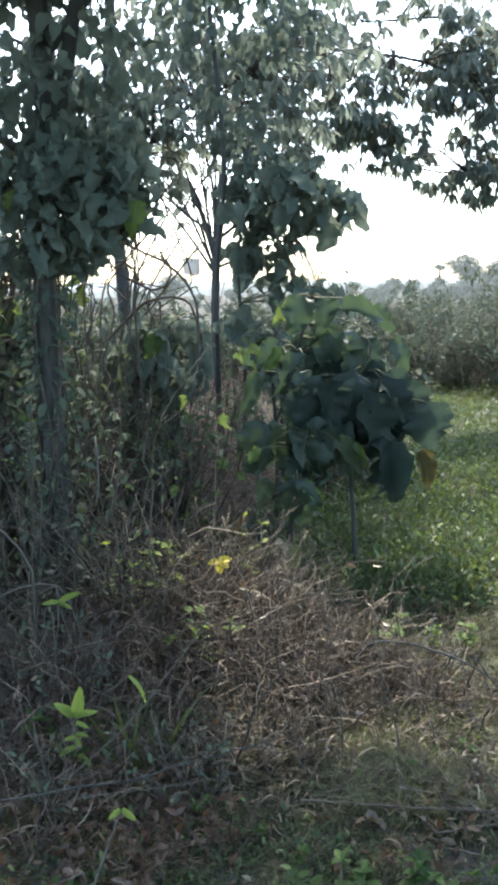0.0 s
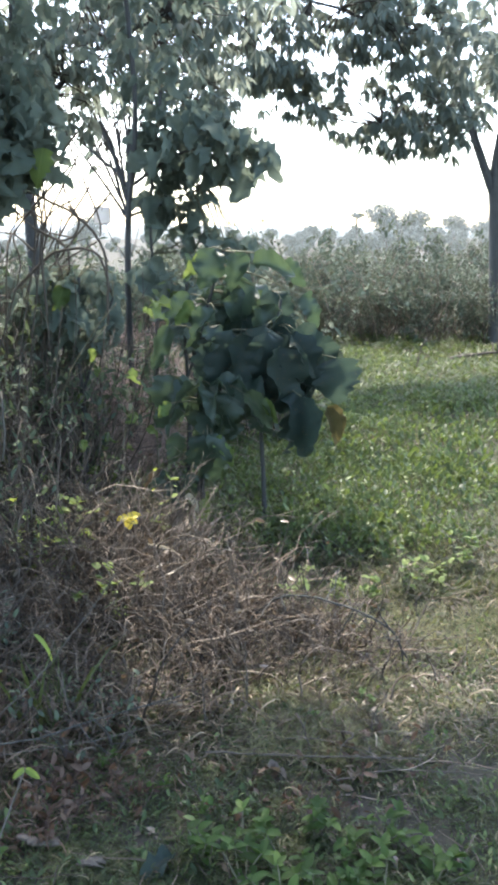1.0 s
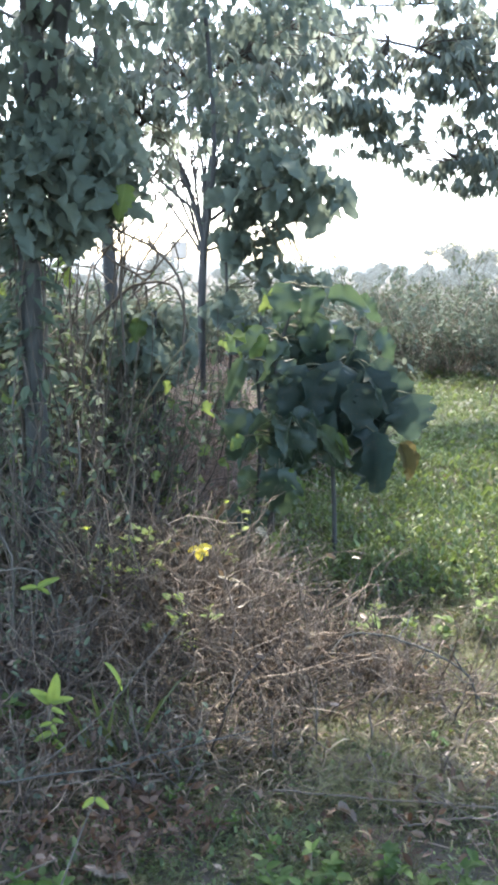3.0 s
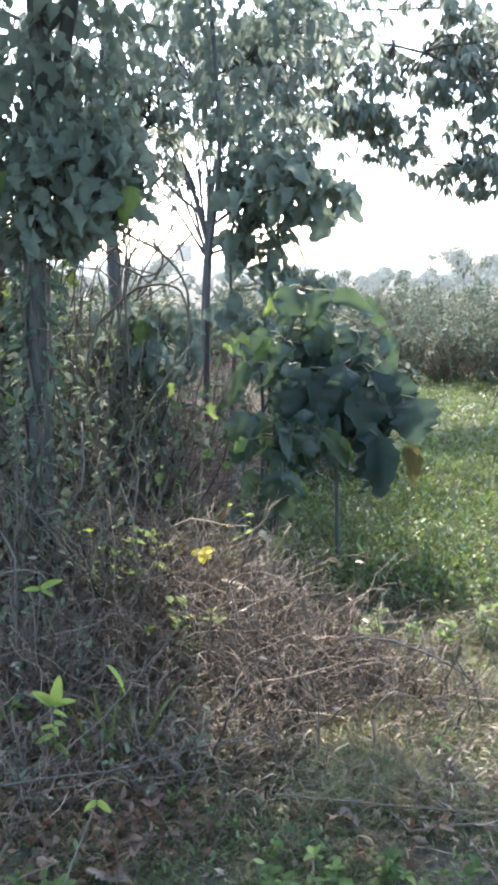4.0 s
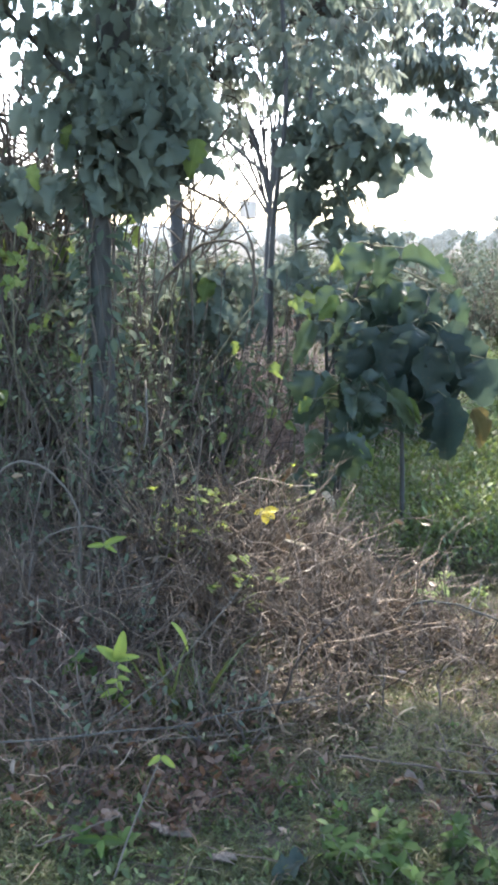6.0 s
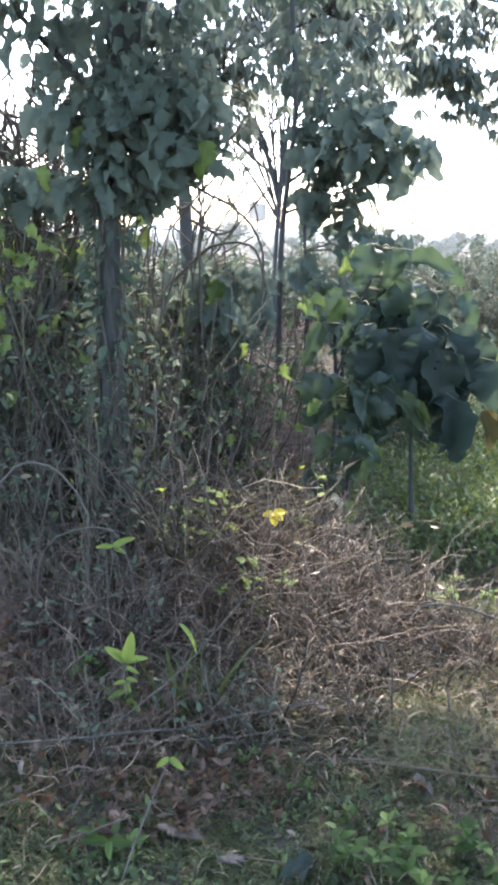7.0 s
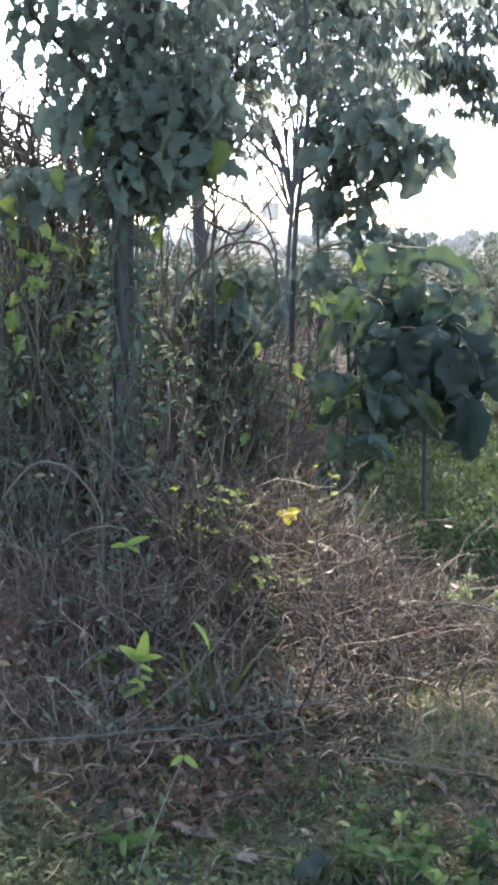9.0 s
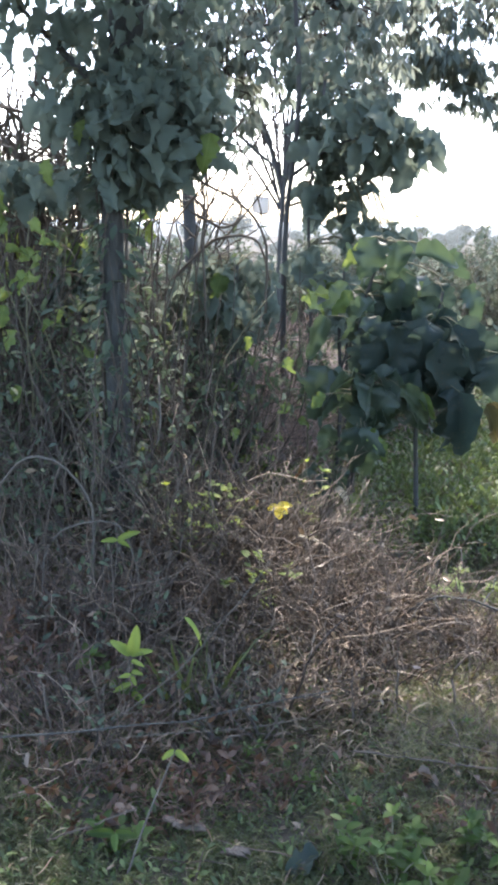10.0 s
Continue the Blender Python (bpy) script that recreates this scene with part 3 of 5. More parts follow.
# ---------------------------------------------------------------- trees
# big-leaved tree close by, trunk wrapped in climbers
near_tree = broad_tree("broadleaf_tree", "dark-trunked tree with large drooping green leaves, wrapped in climbers", (-0.95, 4.4, 0),
           [(0, 0, -0.1), (0.0, 0.02, 0.6), (-0.02, 0.05, 1.5), (0.03, 0.1, 2.4), (0.0, 0.1, 3.4), (0.1, 0.2, 4.6)], 0.058, 0.044,
           [([(0, 0.08, 1.45), (-0.3, 0.25, 1.72), (-0.75, 0.32, 1.82)], 0.02, 0.008), ([(0, 0.08, 1.9), (0.2, 0.1, 2.15), (0.4, 0.1, 2.3)], 0.025, 0.01), ([(0, 0.08, 2.1), (-0.25, 0.0, 2.35), (-0.4, 0, 2.5)], 0.022, 0.01),
            ([(0, 0.1, 2.6), (0.5, 0.1, 3.1), (1.2, 0.1, 3.3), (2.1, 0.1, 3.4)], 0.03, 0.01), ([(0, 0.1, 2.9), (-0.3, 0.2, 3.3), (-0.6, 0.1, 3.5)], 0.022, 0.01), ([(0.02, 0.08, 2.05), (0.08, 0.08, 2.3), (0.17, 0.1, 2.75), (0.3, 0.15, 3.5)], 0.045, 0.03),
            # unseen limb added to carry the crown overhead
            ([(0, 0.1, 2.9), (0.15, -0.7, 3.5), (0.4, -1.5, 3.9), (0.8, -2.6, 4.1)], 0.035, 0.012)],
           [((0.14, -0.05, 1.98), (0.28, 0.25, 0.3), 100), ((0.36, 0.0, 2.05), (0.18, 0.25, 0.26), 32), ((-0.16, 0, 2.2), (0.2, 0.25, 0.28), 24), ((-0.22, 0.1, 1.78), (0.2, 0.2, 0.12), 16),
            ((-0.55, 0.3, 1.76), (0.32, 0.25, 0.12), 40), ((-0.3, -0.1, 2.5), (0.22, 0.1, 0.2), 16)], 0.14, 0.012, seed=4, small=0.6,
           # clumps above z 3: unseen crown added to shade the ground and block sky
           inner=[((0.12, 0.03, 2.02), (0.27, 0.25, 0.36), 520), ((0.34, 0.12, 2.1), (0.18, 0.2, 0.3), 190), ((-0.15, 0.15, 2.25), (0.22, 0.2, 0.3), 110), ((-0.5, 0.35, 1.77), (0.34, 0.2, 0.1), 130), ((0.2, 0.15, 2.58), (0.42, 0.35, 0.3), 230), ((-0.25, 0.75, 2.6), (0.4, 0.3, 0.35), 50), ((-0.9, -0.8, 3.5), (0.8, 0.5, 0.3), 900), ((0.1, -1.2, 3.8), (1.0, 0.5, 0.3), 900), ((0.6, -2.0, 4.0), (2.4, 1.5, 0.5), 7500),
                  ((-0.2, 0.1, 3.2), (0.9, 0.6, 0.35), 1500), ((-0.9, 0.1, 3.3), (0.7, 0.6, 0.4), 1000), ((-0.5, 0.9, 3.7), (1.0, 0.6, 0.4), 1300), ((-1.3, 1.4, 4.5), (1.1, 0.9, 0.5), 1300),
                  ((0.9, 0.0, 3.25), (0.8, 0.5, 0.4), 1500), ((1.9, 0.05, 3.4), (0.8, 0.5, 0.4), 1300), ((0.9, -0.7, 3.6), (1.6, 0.5, 0.35), 1700)])

# its few backlit leaves, with the sunlight put into their lime colour
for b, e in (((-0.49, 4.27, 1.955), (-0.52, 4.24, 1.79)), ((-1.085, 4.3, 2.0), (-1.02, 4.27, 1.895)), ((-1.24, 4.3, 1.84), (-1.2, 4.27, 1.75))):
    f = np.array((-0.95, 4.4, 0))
    broad_leaf(near_tree, np.array(b) - f, np.array(e) - f, 0.62, LIME, 1, (0.3, -0.8, 0.4), "lime leaf with sunlight put into its colour")

# slender young tree with broad leaves
broad_tree("young_broadleaf_tree", "slender young tree with two thin stems and broad green leaves", (-0.24, 6.5, 0),
           [(0.05, 0, -0.1), (0.01, 0, 0.8), (0.02, 0, 1.6), (0.09, 0, 2.4), (0.02, 0.05, 3.4)], 0.024, 0.014,
           [([(0.16, 0.02, 0.0), (0.2, 0.02, 1.0), (0.17, 0, 1.7), (0.26, 0, 2.5)], 0.014, 0.01), ([(0.05, 0, 1.9), (0.35, 0, 2.1), (0.75, 0, 2.2)], 0.014, 0.006),
            ([(0.02, 0, 1.7), (0.3, 0, 1.8), (0.55, 0, 1.9)], 0.012, 0.005)],
           [((0.45, -0.05, 2.2), (0.38, 0.3, 0.26), 64), ((0.84, 0, 2.08), (0.17, 0.2, 0.13), 14), ((0.33, 0, 1.78), (0.26, 0.2, 0.25), 30), ((0.2, 0.1, 2.6), (0.25, 0.3, 0.2), 10), ((0.15, -0.1, 1.32), (0.12, 0.15, 0.12), 9),
            ((0.62, 0.0, 1.5), (0.3, 0.2, 0.14), 34)], 0.19, 0.012, seed=9, bark=GREY_BARK, small=0.5,
           inner=[((0.45, 0.05, 2.25), (0.38, 0.25, 0.28), 200), ((0.2, 0.1, 2.7), (0.5, 0.3, 0.3), 110), ((0.35, 0.05, 1.85), (0.22, 0.2, 0.2), 60), ((0.2, 0.3, 3.4), (0.7, 0.5, 0.4), 500)])

# grey-stemmed tree behind
crown_tree("grey_stemmed_tree", "grey-barked tree with a fine dark green crown", (-1.06, 8.0, 0),
           [(0.05, 0, -0.1), (0.02, 0, 1.0), (-0.03, 0, 2.0), (-0.08, 0.1, 3.2), (0.1, 0.2, 5.2)], 0.07, 0.035,
           [([(-0.05, 0.05, 2.4), (0.5, 0.1, 3.0), (1.1, 0.1, 3.3)], 0.03, 0.01), ([(-0.07, 0.08, 2.9), (-0.6, 0.2, 3.5), (-1.2, 0.2, 3.8)], 0.03, 0.01)],
           [((0.5, 0, 2.85), (0.8, 0.5, 0.5), 120), ((1.3, 0.1, 3.4), (0.9, 0.6, 0.7), 150), ((-0.3, 0.2, 3.4), (1.0, 0.6, 0.6), 110), ((0.3, 0.3, 4.6), (1.6, 1.0, 0.8), 200)], 0.15, CANOPY, droop=1.2, gap=0.6)

# many-branched tree behind, seen through the gap
crown_tree("branching_tree", "tree with many thin upright branches and sparse leaves", (-0.62, 12.0, 0),
           [(0.2, 0, -0.1), (0.15, 0, 1.0), (0.2, 0, 2.0), (0.3, 0, 3.0)], 0.032, 0.024,
           [([(0.2, 0, 1.9), (0.0, 0, 2.6), (-0.35, 0, 3.4), (-0.5, 0, 4.4)], 0.025, 0.008), ([(0.2, 0, 2.0), (0.2, 0, 2.8), (0.05, 0, 3.6), (0.1, 0, 4.5)], 0.025, 0.008),
            ([(0.25, 0, 2.2), (0.5, 0, 3.0), (0.6, 0, 4.2)], 0.025, 0.008), ([(0.1, 0, 2.3), (-0.5, 0, 2.8), (-0.9, 0, 3.2)], 0.02, 0.006), ([(0.05, 0, 2.6), (-0.2, 0.1, 3.2), (-0.25, 0.1, 4.0)], 0.015, 0.006)] + [([(0.2, 0, z0), (0.2 + 0.45 * a, 0.1, z0 + 0.5), (0.2 + a, 0.1, z0 + 1.1), (0.2 + 1.3 * a, 0.1, z0 + 1.8)], 0.02, 0.008) for z0, a in ((1.7, -0.3), (1.8, -0.5), (1.9, -0.15), (1.75, -0.75), (2.0, 0.2), (2.1, -0.4), (1.65, -0.1), (2.2, 0.05))],
           [((-0.6, 0, 2.5), (0.6, 0.4, 0.25), 45), ((0.0, 0.2, 4.4), (1.5, 0.8, 0.6), 170), ((1.2, 0.2, 3.5), (0.9, 0.6, 0.8), 190), ((-1.6, 0.2, 3.6), (0.9, 0.6, 0.9), 130)], 0.17, CANOPY, gap=0.6, bare=150, droop=1.2)

# forked tree at the edge of the field with a wide overhanging crown
crown_tree("forked_field_tree", "grey forked tree with wide crown of drooping dark leaves", (4.65, 13.0, 0),
           [(0.1, 0, -0.1), (0.05, 0, 0.9), (-0.02, 0, 1.9), (-0.05, 0, 2.4), (0.1, 0, 3.6), (0.2, 0, 5.2)], 0.13, 0.06,
           [([(-0.03, 0, 2.0), (-0.4, 0, 2.9), (-0.75, -0.1, 3.8), (-1.3, -0.3, 4.9)], 0.07, 0.03), ([(-0.5, -0.05, 3.1), (-1.4, -1.3, 3.5), (-2.6, -2.4, 3.9), (-4.1, -2.5, 4.1)], 0.035, 0.01),
            ([(-0.3, 0, 2.7), (-1.0, -1.3, 2.75), (-2.2, -2.5, 2.72)], 0.014, 0.005), ([(0.1, 0, 3.2), (0.9, 0, 4.0), (1.6, 0, 4.4)], 0.04, 0.015), ([(-1.0, -0.2, 4.4), (-2.0, -1.8, 4.5), (-3.4, -2.6, 4.3)], 0.03, 0.01)],
           [((-3.56, -2.5, 3.86), (0.8, 0.5, 0.85), 85), ((-4.17, -2.5, 4.05), (0.55, 0.45, 0.75), 70), ((-2.71, -2.5, 4.0), (0.85, 0.6, 0.75), 150), ((-1.92, -2.4, 3.78), (0.8, 0.6, 0.85), 175), ((-2.15, -2.5, 2.68), (0.66, 0.35, 0.26), 50),
            ((-1.45, -2.2, 2.9), (0.55, 0.45, 0.45), 65), ((-2.97, -2.5, 3.06), (0.45, 0.35, 0.3), 35), ((-3.4, -2.5, 3.3), (0.45, 0.35, 0.26), 45), ((-0.9, -1.6, 3.8), (0.8, 0.7, 0.9), 120),
            ((0.0, -0.2, 3.9), (0.9, 0.8, 1.1), 200), ((0.9, 0.1, 4.3), (1.0, 0.9, 1.0), 200), ((0.6, -0.3, 2.9), (0.7, 0.5, 0.4), 60)], 0.165, CANOPY, whorl=8, gap=1.0, droop=1.3)

# ---------------------------------------------------------------- saplings with very large leaves
SAPLING_TALL = [
    (0.23, 4.95, 1.50, 0.11, 4.89, 1.40, 0.50), (0.28, 4.80, 1.51, 0.21, 4.74, 1.33, 0.80), (0.38, 4.85, 1.49, 0.41, 4.79, 1.32, 0.70),
    (0.49, 4.95, 1.43, 0.70, 4.89, 1.45, 0.50), (0.66, 5.05, 1.44, 0.77, 4.99, 1.32, 0.50), (0.15, 4.90, 1.28, 0.05, 4.84, 1.16, 0.70),
    (0.27, 4.70, 1.21, 0.15, 4.64, 1.10, 0.60), (0.24, 4.75, 1.13, 0.29, 4.69, 1.03, 0.90), (0.04, 4.85, 1.12, -0.07, 4.79, 0.91, 0.40),
    (0.75, 5.00, 1.26, 0.87, 4.94, 1.13, 0.50), (0.42, 4.90, 1.31, 0.40, 4.84, 1.08, 0.80), (0.33, 4.95, 1.32, 0.29, 4.89, 1.12, 0.80)]
SAPLING_BROAD = [
    (0.59, 4.95, 1.29, 0.63, 4.89, 1.08, 0.80), (0.45, 4.75, 1.07, 0.33, 4.69, 0.85, 0.80), (0.54, 4.70, 1.10, 0.55, 4.64, 0.83, 0.80),
    (0.72, 4.90, 1.06, 0.81, 4.84, 0.90, 0.80), (0.91, 4.80, 0.95, 0.94, 4.74, 0.70, 0.90), (0.68, 4.70, 0.79, 0.75, 4.64, 0.44, 0.50),
    (0.90, 5.00, 0.65, 1.01, 4.94, 0.47, 0.40), (0.62, 4.75, 0.97, 0.65, 4.69, 0.75, 0.80), (0.64, 5.05, 1.11, 0.78, 4.99, 0.97, 0.80)]
LIT_TALL = [(0.227, 4.88, 1.47, 0.12, 4.82, 1.385, 0.4), (0.17, 4.85, 1.25, 0.065, 4.8, 1.14, 0.45)]
SAPLING_FRONT = [(0.71, 4.68, 0.77, 0.78, 4.62, 0.43, 0.45), (0.36, 4.74, 1.11, 0.32, 4.66, 0.78, 0.7), (0.53, 4.74, 1.13, 0.48, 4.66, 0.74, 0.7), (0.69, 4.76, 1.1, 0.75, 4.68, 0.78, 0.7),
                 (0.6, 4.72, 1.02, 0.61, 4.64, 0.68, 0.75), (0.27, 4.78, 1.07, 0.24, 4.72, 0.8, 0.65), (0.45, 4.78, 1.05, 0.44, 4.7, 0.72, 0.7), (0.86, 4.78, 0.69, 0.96, 4.74, 0.5, 0.28)]
LIT_LOW = [(0.25, 4.72, 0.55, 0.24, 4.66, 0.25, 0.4), (0.246, 4.56, 0.577, 0.385, 4.52, 0.483, 0.3), (0.04, 4.6, 0.76, -0.03, 4.57, 0.7, 0.6), (0.5, 4.6, 0.77, 0.588, 4.55, 0.666, 0.3)]
SAPLING_LOW = [
    (0.04, 4.75, 0.88, -0.02, 4.69, 0.67, 0.80), (0.12, 4.85, 0.85, 0.08, 4.79, 0.67, 0.70), (0.19, 4.80, 0.84, 0.32, 4.74, 0.74, 0.60),
    (0.32, 4.60, 0.81, 0.22, 4.54, 0.60, 0.80), (0.37, 4.65, 0.80, 0.39, 4.59, 0.56, 0.60), (0.41, 4.60, 0.80, 0.58, 4.54, 0.66, 0.35),
    (0.46, 4.75, 0.69, 0.55, 4.69, 0.57, 0.60), (0.22, 4.55, 0.61, 0.36, 4.49, 0.50, 0.50), (0.20, 4.60, 0.60, 0.19, 4.54, 0.35, 0.60),
    (0.08, 4.80, 0.57, 0.06, 4.74, 0.40, 0.60), (-0.01, 4.60, 0.42, -0.09, 4.54, 0.31, 0.50), (0.13, 4.70, 0.38, 0.14, 4.64, 0.26, 0.50)]


def extra_leaves(centre, radii, count, length, seed):
    """Further leaves of a sapling, hanging round its middle."""
    r = np.random.default_rng(seed)
    out = []
    for _ in range(count):
        b = np.array(centre) + unit(r.normal(size=3)) * r.uniform(0.2, 1) * np.array(radii)
        e = b + unit(np.array([r.normal() * 0.7, r.normal() * 0.4 - 0.2, -0.9])) * length * r.uniform(0.7, 1.15)
        out.append((*b, *e, r.uniform(0.6, 0.85)))
    return out


def sapling(label, foot, line, leaves, lit, seed, withered=(), green=SAPLING):
    ob = thing("teak_sapling", foot, label, "sapling", "saplings in the clearing")
    r = random.Random(seed)
    g = Geo()
    f = np.array(foot)
    stem = smooth_line(np.array(line) - f, 18)
    tube(g, stem, 0.0135, 0.008, 8)
    part("stem", g, BARK, ob)
    for i, (x0, y0, z0, x1, y1, z1, w) in enumerate(leaves):
        b, e = np.array((x0, y0, z0)) - f, np.array((x1, y1, z1)) - f
        near = stem[np.argmin(((stem - b) ** 2).sum(1))]
        st = Geo()
        tube(st, smooth_line([near, (near + b) / 2 + np.array([0, 0, 0.02]), b], 5), 0.005, 0.003, 4)
        part("leaf_stalk", st, GREEN_STEM, ob)
        # lit leaves are painted lime for the sun behind them
        broad_leaf(ob, b, e, w + 0.1, LIME if i in lit else WITHERED if i in withered else green, CURLY[r.randrange(6)], (r.uniform(-0.45, 0.45), -0.7, 0.55), "lime leaf, lit-through look put into its colour" if i in lit else "yellow-brown withered leaf" if i in withered else "")
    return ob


sapling("tall teak sapling with large drooping green leaves", (0.19, 5.05, 0), [(0.19, 5.05, -0.05), (0.19, 5.0, 0.6), (0.22, 4.93, 1.1), (0.33, 4.92, 1.5)], SAPLING_TALL + extra_leaves((0.42, 4.98, 1.25), (0.24, 0.12, 0.2), 20, 0.25, 1) + LIT_TALL, (32, 33), 1, green=SAPLING_LIT)
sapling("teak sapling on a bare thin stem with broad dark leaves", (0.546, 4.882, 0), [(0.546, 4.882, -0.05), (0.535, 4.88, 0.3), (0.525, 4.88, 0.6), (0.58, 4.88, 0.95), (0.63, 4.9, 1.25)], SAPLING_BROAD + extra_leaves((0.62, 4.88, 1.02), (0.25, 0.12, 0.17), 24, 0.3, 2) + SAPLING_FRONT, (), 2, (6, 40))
low_sapling = sapling("low teak sapling with spreading drooping leaves", (0.207, 4.83, 0), [(0.207, 4.83, -0.05), (0.2, 4.82, 0.3), (0.22, 4.78, 0.6), (0.3, 4.74, 0.82)], SAPLING_LOW + extra_leaves((0.26, 4.7, 0.74), (0.22, 0.12, 0.09), 8, 0.2, 3) + LIT_LOW, range(21, 24), 3, green=SAPLING_LIT)

for bx, by, bz, ex, ey, ez, wd, mt, lab in ((-0.01, 4.52, 0.44, -0.1, 4.48, 0.36, 0.35, DEAD, "curled withered brown leaf"), (0.19, 4.56, 0.27, 0.2, 4.52, 0.13, 0.45, LIME, "lime leaf, lit-through look put into its colour"),
                                        (0.1, 4.54, 0.29, 0.19, 4.5, 0.23, 0.35, PALE_SHEET, "pale dried leaf"), (0.03, 4.58, 0.36, 0.05, 4.53, 0.22, 0.6, SAPLING, "")):
    f = np.array((0.207, 4.83, 0))
    st = Geo()
    tube(st, smooth_line([(0, 0, bz + 0.05), np.array((bx, by, bz + 0.03)) - f, np.array((bx, by, bz)) - f], 6), 0.003, 0.002, 4)
    part("leaf_stalk", st, TWIG, low_sapling)
    broad_leaf(low_sapling, np.array((bx, by, bz)) - f, np.array((ex, ey, ez)) - f, wd, mt, 3, (0.2, -0.6, 0.6), lab)

# flat-lying upper leaves whose top side catches the sun
for bx, by, bz, ex, ey, ez in ((0.2, 4.72, 0.83, 0.02, 4.6, 0.79), (0.27, 4.72, 0.83, 0.44, 4.56, 0.8), (0.33, 4.74, 0.84, 0.58, 4.62, 0.73), (0.24, 4.7, 0.82, 0.26, 4.5, 0.78), (0.14, 4.7, 0.7, 0.0, 4.62, 0.66)):
    f = np.array((0.207, 4.83, 0))
    broad_leaf(low_sapling, np.array((bx, by, bz)) - f, np.array((ex, ey, ez)) - f, 0.6, SAPLING_LIT, 3, (0.0, -0.1, 1.0))

# ---------------------------------------------------------------- bushes
# wall of grey-green bushes behind the field
bushes = [leafy_shrub("bush", (0, 0, 0), 0.9, 1.35, 60, 5200, 0.07, BUSH, TWIG, "dense grey-green bush at the field's edge", "bush", "bushes behind the field", bare=0.08, stem_r=0.008, clump=0.8),
          leafy_shrub("bush", (0, 0, 0), 1.0, 1.5, 70, 4200, 0.06, BUSH, DRY, "twiggy brown-green bush at the field's edge", "bush", "bushes behind the field", bare=0.15, stem_r=0.007, clump=0.6),
          leafy_shrub("bush", (0, 0, 0), 0.9, 1.45, 50, 4200, 0.085, BUSH, TWIG, "leafy grey-green bush at the field's edge", "bush", "bushes behind the field", bare=0.1, stem_r=0.008, clump=0.9)]
for x, y, h in ((1.9, 14.2, 1.7), (3.0, 13.6, 1.9), (4.2, 14.4, 2.0), (5.6, 13.9, 1.8), (2.4, 15.6, 2.1), (0.6, 15.8, 1.8), (-1.2, 15.0, 1.7), (3.6, 16.4, 2.2), (-0.6, 13.2, 1.5), (-1.6, 13.6, 1.6), (-2.5, 13.0, 1.6), (-2.0, 15.5, 1.8), (-3.4, 14.0, 1.8), (0.1, 14.0, 1.6), (-0.2, 16.5, 1.9)):
    leafy_shrub("weed_bush", (x, y, 0), 0.6, h * 0.92, 26, 900, 0.1, BUSH, DRY, "tall straggly weed bush above the hedge", "bush", "bushes behind the field", bare=0.3, stem_r=0.007, clump=0.8)
r_bush = random.Random(5)
for row, (y0, step, sc) in enumerate(((13.9, 1.1, 0.92), (15.4, 1.2, 0.98), (18.0, 1.5, 1.0), (23.0, 2.0, 1.02), (32.0, 2.8, 1.05), (46.0, 4.0, 1.15))):
    x = -7.0 - row * 3.5
    while x < 9.5 + row * 4:
        y = y0 + r_bush.uniform(-0.5, 0.6) + (1.5 if x < 1.5 and row == 0 else 0)
        s = sc * r_bush.choice((0.7, 0.85, 0.95, 1.0, 1.2)) * r_bush.uniform(0.9, 1.1) * (0.8 if x < 0.5 else 1.0)
        m = pose(x, y, -0.05, 0, 0, r_bush.uniform(0, 360)) @ Matrix.Diagonal((s * 1.1, s * 1.1, s, 1))
        copy_thing(r_bush.choice(bushes), m)
        x += step * r_bush.uniform(0.8, 1.2)
for i, b in enumerate(bushes):
    b.matrix_basis = pose(-9.5 - 2 * i, 16 + i, -0.05)

# far trees; their haze is in the material's pale colour and glow
far = [crown_tree("far_tree", "distant round-crowned tree, haze put into its colour and glow", (0, 0, 0), [(0, 0, -0.1), (0.1, 0, 1.5), (0, 0, 3.0)], 0.2, 0.1, [],
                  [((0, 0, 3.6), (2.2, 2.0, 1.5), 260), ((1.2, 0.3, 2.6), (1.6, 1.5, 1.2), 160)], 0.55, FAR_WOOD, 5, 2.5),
       crown_tree("far_tree", "distant slender tree with a tufted top, haze put into its colour and glow", (0, 0, 0), [(0, 0, -0.1), (0.1, 0, 2.5), (0, 0, 5.0)], 0.16, 0.1, [],
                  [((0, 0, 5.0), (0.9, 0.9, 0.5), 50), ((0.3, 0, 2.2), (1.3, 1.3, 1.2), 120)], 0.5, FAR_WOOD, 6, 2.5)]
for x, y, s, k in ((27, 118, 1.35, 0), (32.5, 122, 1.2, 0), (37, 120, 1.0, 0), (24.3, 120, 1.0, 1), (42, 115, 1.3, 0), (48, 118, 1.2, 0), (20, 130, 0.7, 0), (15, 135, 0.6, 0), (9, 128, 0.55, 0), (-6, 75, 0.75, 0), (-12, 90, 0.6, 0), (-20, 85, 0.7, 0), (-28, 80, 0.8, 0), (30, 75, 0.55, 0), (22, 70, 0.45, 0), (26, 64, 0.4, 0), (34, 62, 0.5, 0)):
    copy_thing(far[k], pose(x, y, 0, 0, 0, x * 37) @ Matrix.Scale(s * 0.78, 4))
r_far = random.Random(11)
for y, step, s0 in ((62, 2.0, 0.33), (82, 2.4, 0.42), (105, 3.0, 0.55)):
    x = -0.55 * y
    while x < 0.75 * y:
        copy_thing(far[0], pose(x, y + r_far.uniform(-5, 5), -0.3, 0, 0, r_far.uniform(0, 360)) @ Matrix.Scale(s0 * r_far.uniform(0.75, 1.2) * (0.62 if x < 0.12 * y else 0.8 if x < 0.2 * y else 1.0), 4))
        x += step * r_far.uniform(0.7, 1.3)
